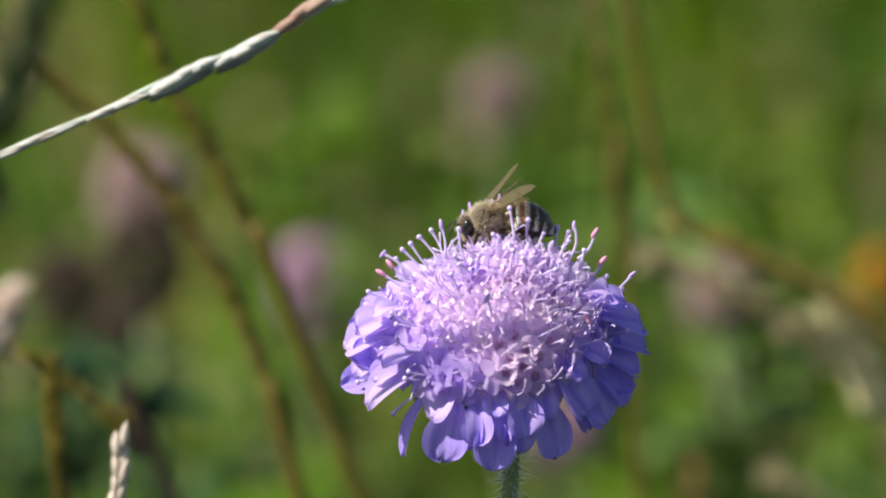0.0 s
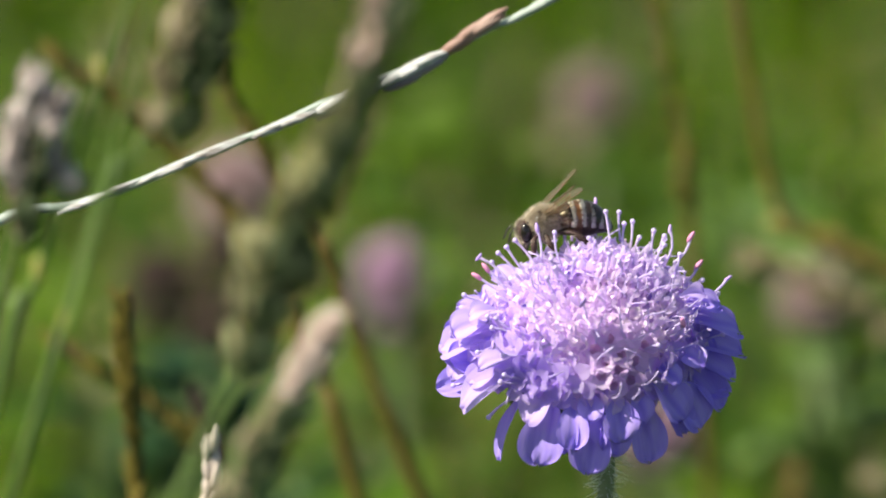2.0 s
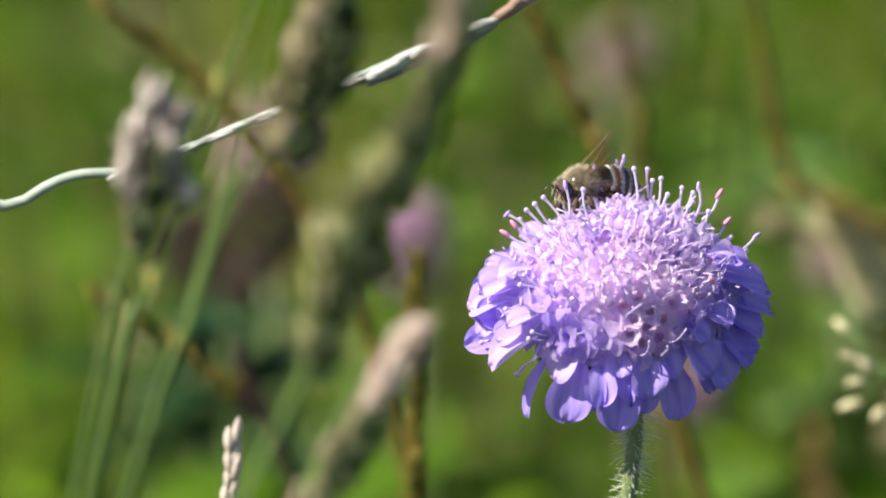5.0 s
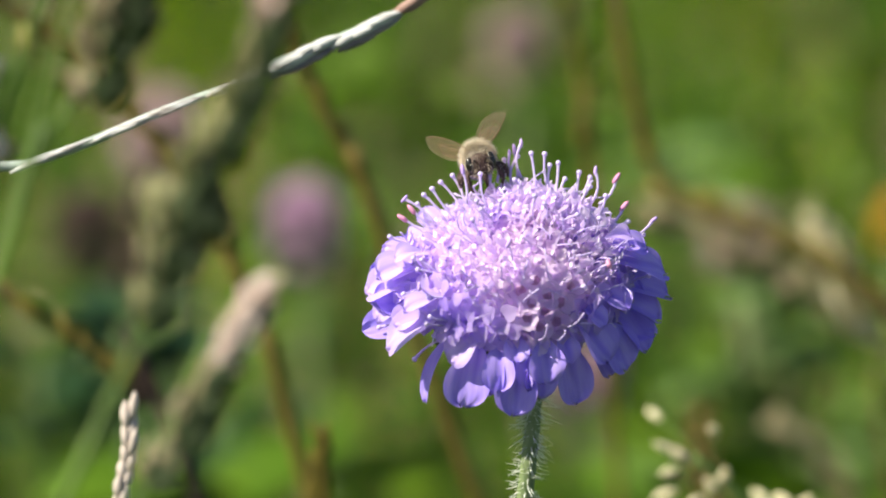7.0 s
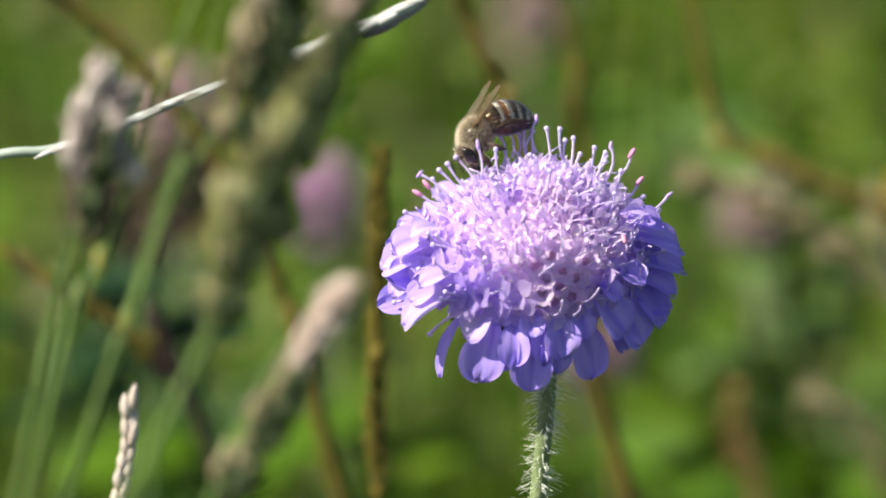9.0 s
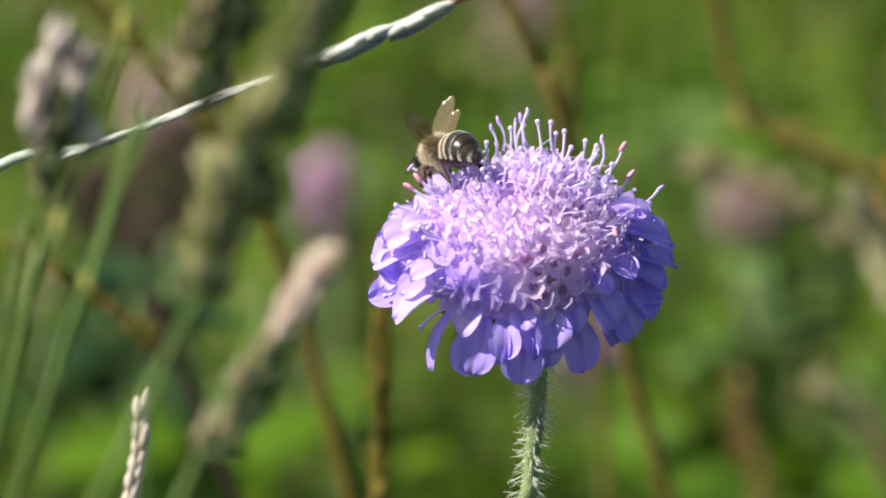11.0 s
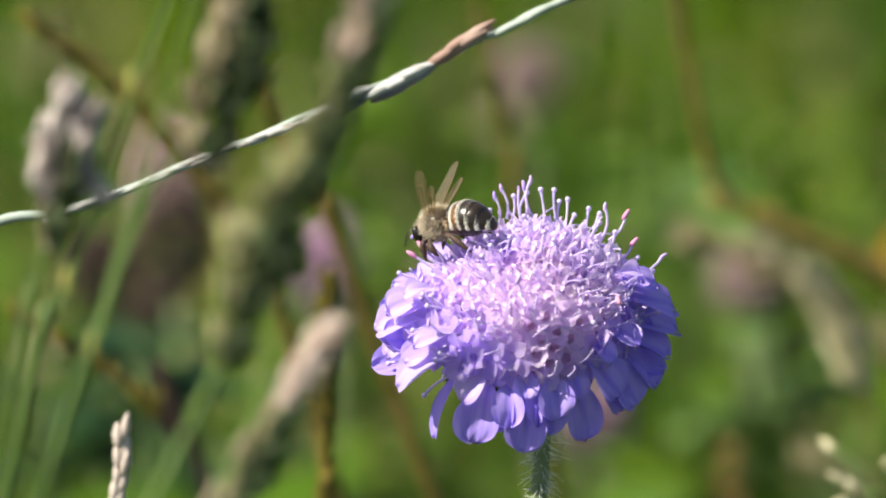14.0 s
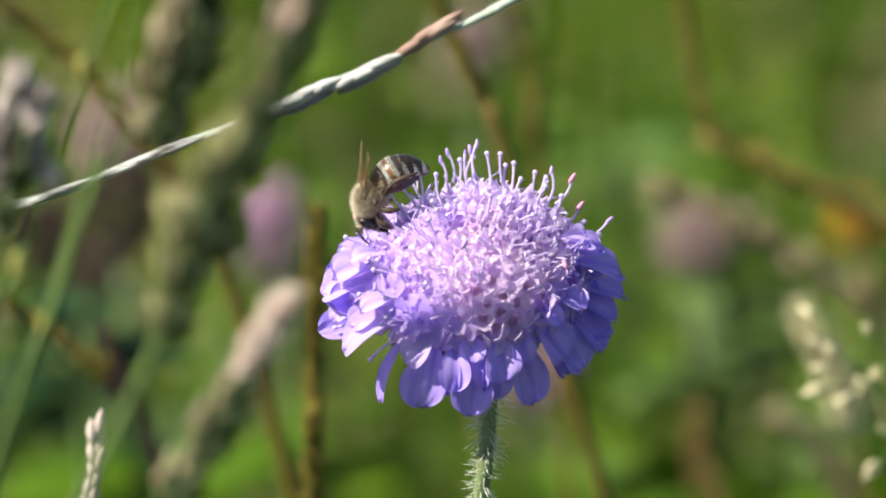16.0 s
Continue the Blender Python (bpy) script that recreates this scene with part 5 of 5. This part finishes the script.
# ---- what moves ----
# seconds, millimetres right and up from where each plant stands
DRY_STEM = (
    (0, -10.1, 0.6), (0.5, -8.9, 0.8), (1, -4, 0.9), (1.5, -6.2, 0.5), (2, -2.3, 0.9), (2.5, -2.3, -0.8), (3, 1.1, 1.4), (5.5, 0, 0), (6, 0.7, -0.3),
    (6.5, 0.4, -0.3), (7, 0.8, -0.3), (7.5, -0.5, -0.5), (8, 2.4, -0.9), (8.5, 2.3, -0.9), (9, 1.9, -1.3), (11.5, 6.4, -1.2), (12, 5, -1), (12.5, 3.9, -2.4),
    (13, 4.3, -2.4), (13.5, 2.8, -1.2), (14, 3.4, -1.3), (14.5, 3.1, -1.3), (15, 3.5, -3.6), (15.5, 4.2, -3.6), (16, 5.8, -3.7),
)
LONG_HEAD = (
    (0, -28.5, 1), (0.5, -22.6, 1.8), (1, -13.9, 1.6), (1.5, -8.4, 0.8), (2, -4.9, 2), (2.5, -6.5, 1.4), (3, -4.7, -0.2), (5.5, 0, 0), (6, -7.1, 2.5),
    (6.5, 0.5, -0.4), (7, -6.9, -0.1), (7.5, -5.6, 4.2), (8, -2, -2.3), (8.5, -5.2, 4.4), (9, -1.1, -0.4), (11.5, -2.6, 2.8), (12, -5.6, 4.2), (12.5, -5.2, 6.6),
    (13, 4.2, 0.4), (13.5, 2.4, 1.9), (14, 0.4, 2.8), (14.5, -1, 2.5), (15, 0.6, 0.6), (15.5, 1, 0.8), (16, -0.5, 1.2),
)
TAN_PLUME = (
    (0, -29.2, -2.2), (0.5, -22.2, 3.2), (1, -13.9, 3.7), (1.5, -8, 1.5), (2, -5.9, 3.7), (2.5, -6.8, 3.4), (3, -4.9, -0.2), (5.5, 0, 0), (6, -5.2, 3.8),
    (6.5, 2.3, 0.9), (7, -5.2, 1.2), (7.5, -1.2, 4.8), (8, 0.1, 1), (8.5, -1.8, 5), (9, 1.4, 0.6), (11.5, -0.5, 3.8), (12, -5.1, 4.5), (12.5, -5.4, 5.9),
    (13, 4, 0.4), (13.5, 3.2, 2.2), (14, 0.7, 2.8), (14.5, -0.8, 1.9), (15, -0.9, -1.1), (15.5, -0.5, 0.8), (16, 1.7, 2.6),
)
TUFT = (
    (0, -27.4, 5), (0.5, -21.9, 3.8), (1, -19.6, 5.3), (1.5, -5, 1.5), (2, -9.9, 4.7), (2.5, -10.5, 4), (3, -7.6, 0.5), (5.5, 0, 0), (6, -8.2, 2.8),
    (6.5, -2.7, 2.6), (7, -9.9, 1.9), (7.5, -6.8, 4.2), (8, 0.1, 0), (8.5, -4.1, 3.7), (9, 3.7, -1.4), (11.5, -3.2, 2.8), (12, -7.1, 3.8), (12.5, -4.4, 2.9),
    (13, 5, -0.6), (13.5, 0.2, 2.9), (14, 0.7, 2.8), (14.5, 1.2, 1.2), (15, -1.6, 0.3), (15.5, 4.8, -1.6), (16, 1.1, 0.6),
)
SMALL_SPIKE = (
    (0, 0.8, 4.5), (0.5, 0.7, 4.2), (1, 0.4, 4.7), (1.5, -0.1, 4.2), (2, 0.3, 4.4), (2.5, -0.9, 4.7), (3, -4.5, 3.7), (5.5, 0, 0), (6, -1.1, 0.3),
    (6.5, -0.1, 1.1), (7, -0.6, 1.5), (7.5, -1.8, 0.4), (8, -2.2, 0.5), (8.5, -1.4, 0), (9, -2.3, -0.7), (11.5, 0.2, -1.6), (12, -1.3, -1.2), (12.5, -0.5, -1.6),
    (13, 0.4, 0), (13.5, 0.3, 3.2), (14, -2.5, 3.1), (14.5, -1.3, 2.2), (15, -0.4, 1.3), (15.5, -0.4, -0.6), (16, 0.5, -0.4),
)
BROWN_STALK = (
    (0, 4.1, 0), (0.5, 6.3, 0), (1, -3.9, 0), (1.5, -1, 0), (2, 5.4, 0), (2.5, 10.6, 0), (3, 10.2, 0), (5.5, 0, 0), (6, -2.8, 0),
    (6.5, -2, 0), (7, -0.2, 0), (7.5, 0.5, 0), (8, 5.1, 0), (8.5, 2.9, 0), (9, 5.4, 0), (11.5, 8.9, 0), (12, 7.6, 0), (12.5, 7.7, 0),
    (13, 1.7, 0), (13.5, 1.9, 0), (14, 5.7, 0), (14.5, 4.5, 0), (15, 6.8, 0), (15.5, 8.2, 0), (16, 11.1, 0),
)
DARK_STALK = (
    (0, -20.8, 0), (0.5, -15.3, 0), (1, -24.3, 0), (1.5, -25.8, 0), (2, -24.8, 0), (2.5, -14.8, 0), (3, 9.1, 0), (5.5, 0, 0), (6, -8, 0),
    (6.5, -18.5, 0), (7, -12, 0), (7.5, -8, 0), (8, -5, 0), (8.5, -4.5, 0), (9, 4.4, 0), (11.5, 10, 0), (12, 6, 0), (12.5, 15.3, 0),
    (13, 3.4, 0), (13.5, -12.6, 0), (14, -16.6, 0), (14.5, -18.6, 0), (15, 6.8, 0), (15.5, 7.5, 0), (16, 9.4, 0),
)
TWIN_STALK = ((0, 12.5, 0), (1, 6.5, 0), (2, 9, 0), (3, 2, 0), (5.5, 0, 0), (6.5, 6, 0), (7, 6, 0), (8, 1, 0), (8.5, 2, 0), (9, 3, 0), (11.5, 3, 0), (12.5, 3, 0), (13.5, -3, 0), (14.5, -4, -6), (15, 2, 0), (16, 5, 0))
ARCHED_STALK = (
    (0, 3.2, 0), (0.5, 5.2, 0), (1, 6.2, 0), (1.5, -1, 0), (2, -1.3, 0), (2.5, -1.1, 0), (3, 1.8, 0), (5.5, 0, 0), (6, -2.2, 0),
    (6.5, -1, 0), (7, 0, 0), (7.5, 0.2, 0), (8, 2.1, 0), (8.5, 0.9, 0), (9, 1.1, 0), (11.5, 4.2, 0), (12, 5, 0), (12.5, 2.6, 0),
    (13, 0.7, 0), (13.5, 2.4, 0), (14, 3.4, 0), (14.5, 3.4, 0), (15, 3.7, 0), (15.5, 4.8, 0), (16, 3.4, 0),
)
PANICLE = (
    (0, -10, -31.4), (0.5, -11.9, -32.6), (1, -11.9, -29.4), (1.5, -13.7, -28.9), (2, -16, -25), (2.5, -17.8, -18.4), (3, -18.0, -14.0), (5.5, 0, 0), (6, 7.2, -0.5),
    (6.5, -13.4, -17.4), (7, -18.2, -12.5), (7.5, -1.5, -0.2), (8, 7.4, 3), (8.5, -0.1, 0.8), (9, 9.1, 7.3), (11.5, 10.2, 4.4), (12, 4.3, 4.4), (12.5, 7.7, -3.1),
    (13, 9.4, -3.9), (13.5, 9.2, -9.8), (14, 1.5, -13.5), (14.5, -2.5, -10.5), (15, 12, -7), (15.5, 13, -5), (16, 5.2, -2),
)
DARK_SPIKE = (
    (0, -30, -5.4), (0.5, -21.6, 1.5), (1, -26.6, -3.4), (1.5, -31.7, -6.9), (2, -33, 2.4), (2.5, -22.5, 4.4), (3, -1.9, 5.5), (5.5, 0, 0), (6, 6.2, 8.2),
    (6.3, 0.5, 1), (6.6, 3, -20), (7, 0, -22), (7.4, -7, -20), (7.8, 8, -10), (8.2, 5.8, 7), (8.5, 5.6, 8), (9, 5.4, 7.9), (11.5, 7, -11), (12, 4.5, 8), (12.5, 9.3, 4.9),
    (13, 7.7, -4.6), (13.5, 3.2, 0.2), (14, -0.3, 0.5), (14.5, -2, 1.5), (15, 12.4, -7.4), (15.5, 6.2, 0.4), (16, 4.9, 4.2),
)


def sway(ob, rows, height, still=1.0):
    """Rock a rooted plant about its foot, and let it bow a little."""
    at = Vector(ob.location)
    reach = (at.y - EYE.y) / -EYE.y
    walk(ob, [(t, pose(at.x, at.y, at.z + dv * MM * reach / math.cos(TILT), 0, math.degrees(math.asin(du * MM * reach * still / height)), 0)) for t, du, dv in rows])


def bee_pose(u, v, w, ahead, upward):
    """Millimetres right of, above and beyond the head; the way it faces and its back, as right, up, away."""
    def turned(d):
        return RIGHT * d[0] + UP * d[1] + AWAY * d[2]
    x = turned(ahead).normalized()
    y = turned(upward).cross(x).normalized()
    z = x.cross(y)
    m = Matrix((x, y, z)).transposed().to_4x4()
    return Matrix.Translation(HEAD + RIGHT * (u * MM) + UP * (v * MM) + AWAY * (w * MM)) @ m


BEE_ROWS = (
    (0.0, (-0.5, 11.0, 1.8), (-1, -0.06, -0.10), (0, 1, -0.25)),
    (0.5, (-2.5, 11.0, 1.8), (-1, -0.12, -0.10), (-0.1, 1, -0.25)),
    (1.0, (-3.0, 11.1, 1.8), (-1, -0.12, -0.15), (-0.1, 1, -0.30)),
    (1.5, (-3.7, 10.9, 1.8), (-1, -0.14, -0.15), (-0.1, 1, -0.30)),
    (2.0, (-5.2, 11.1, 1.8), (-1, -0.16, -0.20), (-0.1, 1, -0.20)),
    (2.5, (-3.4, 10.9, 1.8), (-1, -0.14, -0.35), (-0.1, 1, -0.15)),
    (3.0, (-4.0, 10.6, 1.8), (-1, -0.14, -0.40), (-0.1, 1, -0.15)),
    (4.2, (-4.3, 10.6, 2.2), (-1, -0.10, -0.45), (0, 1, -0.10)),
    (5.5, (-4.0, 10.7, 2.0), (-0.66, -0.12, -0.74), (0, 1, -0.20)),
    (5.75, (-4.1, 11.4, 1.7), (-0.25, -0.05, -0.96), (-0.15, 1, -0.12)),
    (6.0, (-4.1, 12.1, 1.5), (0.08, -0.06, -0.98), (-0.30, 1.0, -0.05)),
    (6.5, (-4.4, 11.8, 1.5), (0.05, -0.12, -0.98), (-0.25, 0.95, -0.10)),
    (7.0, (-4.2, 11.9, 1.5), (0.08, -0.06, -0.98), (-0.30, 1.0, -0.05)),
    (7.5, (-4.3, 11.3, 1.5), (-0.08, -0.16, -0.98), (-0.10, 0.95, -0.15)),
    (8.0, (-4.6, 11.0, 1.5), (-0.20, -0.20, -0.95), (-0.10, 0.92, -0.20)),
    (8.5, (-4.2, 10.7, 1.0), (-0.35, -0.30, -0.86), (0.0, 0.92, -0.28)),
    (8.65, (-5.0, 11.0, 1.0), (-0.52, -0.48, -0.66), (-0.25, 0.85, -0.30)),
    (8.8, (-5.7, 11.4, 1.2), (-0.58, -0.64, -0.42), (-0.50, 0.75, -0.28)),
    (9.0, (-6.3, 11.6, 1.5), (-0.58, -0.74, -0.25), (-0.70, 0.64, -0.28)),
    (9.2, (-6.6, 11.4, 1.5), (-0.60, -0.74, -0.20), (-0.70, 0.64, -0.28)),
    (10.2, (-8.5, 10.0, 0.6), (-0.88, -0.20, 0.30), (-0.2, 0.95, -0.30)),
    (11.3, (-9.7, 8.6, -1.0), (-0.46, -0.08, 0.86), (0.10, 0.86, -0.50)),
    (11.5, (-9.7, 8.6, -1.0), (-0.46, -0.08, 0.86), (0.10, 0.86, -0.50)),
    (12.0, (-9.7, 8.4, -1.0), (-0.46, -0.08, 0.86), (0.10, 0.86, -0.50)),
    (12.5, (-9.7, 8.2, -1.0), (-0.46, -0.08, 0.86), (0.08, 0.86, -0.50)),
    (13.0, (-9.7, 8.4, -1.0), (-0.46, -0.08, 0.86), (0.08, 0.84, -0.54)),
    (13.5, (-8.8, 9.8, -1.5), (-0.30, 0.30, 0.84), (0.00, 0.78, -0.60)),
    (14.0, (-10.0, 8.4, -1.5), (-0.74, -0.16, 0.60), (-0.15, 0.92, -0.35)),
    (14.5, (-10.7, 7.8, -1.6), (-0.64, -0.44, 0.62), (-0.30, 0.90, -0.25)),
    (15.0, (-10.9, 8.1, -2.2), (-0.72, -0.62, 0.28), (-0.50, 0.80, -0.20)),
    (15.5, (-11.4, 7.4, -2.4), (-0.42, -0.88, 0.15), (-0.86, 0.42, -0.22)),
    (15.8, (-11.6, 7.1, -2.4), (-0.36, -0.92, 0.12), (-0.90, 0.36, -0.22)),
    (16.0, (-11.7, 6.9, -2.4), (-0.36, -0.92, 0.12), (-0.90, 0.36, -0.22)),
)


# seconds, degrees by which the abdomen hangs
ABDOMEN_ROWS = ((0.0, 6), (2.0, 4), (3.0, 4), (5.5, 6), (6.0, 14), (8.5, 16), (8.8, 30), (9.0, 36), (9.2, 36), (10.2, 8), (11.3, 2), (13.0, 0), (13.5, 0), (14.0, 5), (14.5, 18), (15.0, 32), (15.5, 52), (15.8, 50), (16.0, 40))


# seconds; for the right wings and then the left ones the way in which they point (right, up, away) and how broad they show
WING_ROWS = (
    (0.0, (0.60, 0.78, 0.15), 0.20, (0.86, 0.45, -0.20), 0.35), (0.5, (0.52, 0.83, 0.15), 0.30, (0.80, 0.46, -0.35), 0.40),
    (1.0, (0.46, 0.88, 0.10), 0.35, (0.66, 0.60, -0.45), 0.40), (2.0, (0.66, 0.74, 0.10), 0.20, (0.70, 0.42, -0.58), 0.30),
    (2.5, (0.55, 0.83, 0.10), 0.20, (0.58, 0.42, -0.70), 0.25), (3.0, (0.66, 0.74, 0.10), 0.15, (0.66, 0.36, -0.66), 0.20),
    (5.5, (0.40, 0.75, 0.50), 0.20, (0.50, 0.85, 0.05), 0.15), (5.75, (-0.25, 0.35, 0.86), 0.50, (0.50, 0.72, 0.42), 0.45), (6.0, (-0.55, -0.04, 0.82), 0.60, (0.40, 0.58, 0.70), 0.70),
    (6.5, (-0.75, 0.30, 0.55), 0.80, (0.30, 0.75, 0.60), 0.80), (7.0, (-0.70, 0.22, 0.66), 0.80, (0.36, 0.60, 0.72), 0.80),
    (7.5, (-0.48, 0.50, 0.70), 0.80, (0.36, 0.82, 0.45), 0.70), (8.0, (-0.42, 0.45, 0.76), 0.90, (0.32, 0.90, 0.25), 0.60),
    (8.5, (-0.14, 0.56, 0.80), 0.75, (0.50, 0.84, 0.20), 0.60), (8.7, (0.38, 0.78, 0.40), 0.40, (0.62, 0.75, 0.05), 0.30), (9.0, (0.48, 0.87, 0.10), 0.25, (0.54, 0.80, -0.25), 0.20),
    (9.2, (0.52, 0.84, 0.10), 0.20, (0.60, 0.76, -0.25), 0.15), (10.2, (0.35, 0.85, 0.35), 0.40, (0.05, 0.85, -0.50), 0.40),
    (11.3, (0.18, 0.76, 0.60), 0.70, (-0.56, 0.42, -0.70), 0.92), (13.0, (0.20, 0.76, 0.58), 0.70, (-0.58, 0.46, -0.66), 0.92),
    (13.5, (0.30, 0.62, 0.68), 0.70, (-0.62, 0.20, -0.72), 0.85), (14.0, (0.34, 0.85, 0.35), 0.35, (-0.10, 0.78, -0.58), 0.45),
    (14.5, (0.24, 0.92, 0.15), 0.35, (0.02, 0.90, -0.40), 0.35), (15.0, (0.30, 0.92, 0.10), 0.30, (0.18, 0.92, -0.30), 0.25), (15.5, (-0.06, 0.98, 0.10), 0.12, (-0.10, 0.96, -0.20), 0.12),
    (16.0, (0.06, 0.98, 0.10), 0.12, (0.02, 0.96, -0.20), 0.12),
)


def bee_turn(t):
    """How the bee is turned at a time between its rows."""
    for one, two in zip(BEE_ROWS, BEE_ROWS[1:]):
        if t <= two[0]:
            f = (t - one[0]) / (two[0] - one[0])
            a, b = (bee_pose(*r[1], r[2], r[3]).to_quaternion() for r in (one, two))
            return a.slerp(b, max(0.0, min(1.0, f))).to_matrix()
    return bee_pose(*BEE_ROWS[-1][1], *BEE_ROWS[-1][2:]).to_3x3()


def wing_turned(s, root, off, t, to, broad, before=None):
    """The pose of one wing on the bee, turned the short way from the one before."""
    span = (RIGHT * to[0] + UP * to[1] + AWAY * to[2]).normalized()
    face = span.cross(AWAY).normalized() * (1 - broad) - AWAY * broad
    back = bee_turn(t).transposed()
    span, face = back @ span, back @ face
    if face.cross(span).x < 0:
        face = -face
    side = Vector((1, s, 1))
    poses = [wing_pose(s, root, span * side + off, face * side * k) for k in (1, -1)]
    if before is None:
        return poses[0]
    return max(poses, key=lambda m: abs(m.to_quaternion().dot(before.to_quaternion())))


def wing_walk(s, root, off):
    rows, last = [], None
    for r in WING_ROWS:
        last = wing_turned(s, root, off, r[0], *(r[1:3] if s < 0 else r[3:5]), last)
        rows.append((r[0], last))
    return rows


# seconds, millimetres by which the clover heads lean aside
CLOVER_ROWS = ((0, 3.2, 0), (0.5, 1.8, 0), (1, 1.6, 0), (2.5, 1.0, 0), (3.2, 1.6, 0), (5.5, -1.4, 0), (6, -2, 0), (7, -1, 0), (8, -1.4, 0), (9, -0.6, 0), (11.5, 1.6, 0), (12, -2.0, 0), (12.5, -2.9, 0), (13, -3.6, 0), (13.5, -1.0, 0), (14.5, 1.2, 0), (16, 0.8, 0))
# seconds, millimetres by which the pale heads swing aside and sink
PALE_ROWS = ((0, 12, -12), (1.5, 12, -12), (3, 12, -10), (5.3, -4, -3), (5.5, -4, -3), (6, 14, -17), (7, 8, -9), (7.5, 4, -6), (8, -6, -1), (8.5, 7, 0), (9, 13, -10), (11.5, 12, -10), (12.5, 12, -8), (14, 6, -10), (14.5, 3, -10), (15, 10, -18), (16, 12, -20))


def motions():
    sway(DRY, DRY_STEM, 0.46)
    sway(LONG, LONG_HEAD, 0.47)
    sway(TAN, TAN_PLUME, 0.45)
    for ob in (PALE_TUFT, SECOND_TUFT, GREEN_CULM, SIDE_CULM):
        sway(ob, TUFT, 0.48)
    sway(DARK, DARK_SPIKE, 0.45)
    sway(SPIKE, SMALL_SPIKE, 0.43)
    sway(BROWN, BROWN_STALK, 0.42)
    sway(PALE_HEADS, PALE_ROWS, 0.42)
    sway(GOLD_HEADS, BROWN_STALK, 0.42)
    for ob in FADED:
        sway(ob, BROWN_STALK, 0.40, 0.5)
    sway(SLANT, DARK_STALK, 0.44)
    sway(TWIN, TWIN_STALK, 0.44)
    sway(ARCH, ARCHED_STALK, 0.44)
    sway(BENT, ARCHED_STALK, 0.42, 0.7)
    sway(OATS, PANICLE, 0.43)
    sway(CLOVER, CLOVER_ROWS, 0.40)
    for wing, s, root, off in WINGS:
        walk(wing, wing_walk(s, root, off))
    hinge = Vector((-1.8, 0, -0.2)) * MM
    walk(ABDOMEN[0], [(t, Matrix.Translation(hinge) @ Matrix.Rotation(-radians(a), 4, "Y") @ Matrix.Translation(-hinge)) for t, a in ABDOMEN_ROWS])
    walk(BEE, [(t, bee_pose(*at, ahead, upward)) for t, at, ahead, upward in BEE_ROWS])


motions()
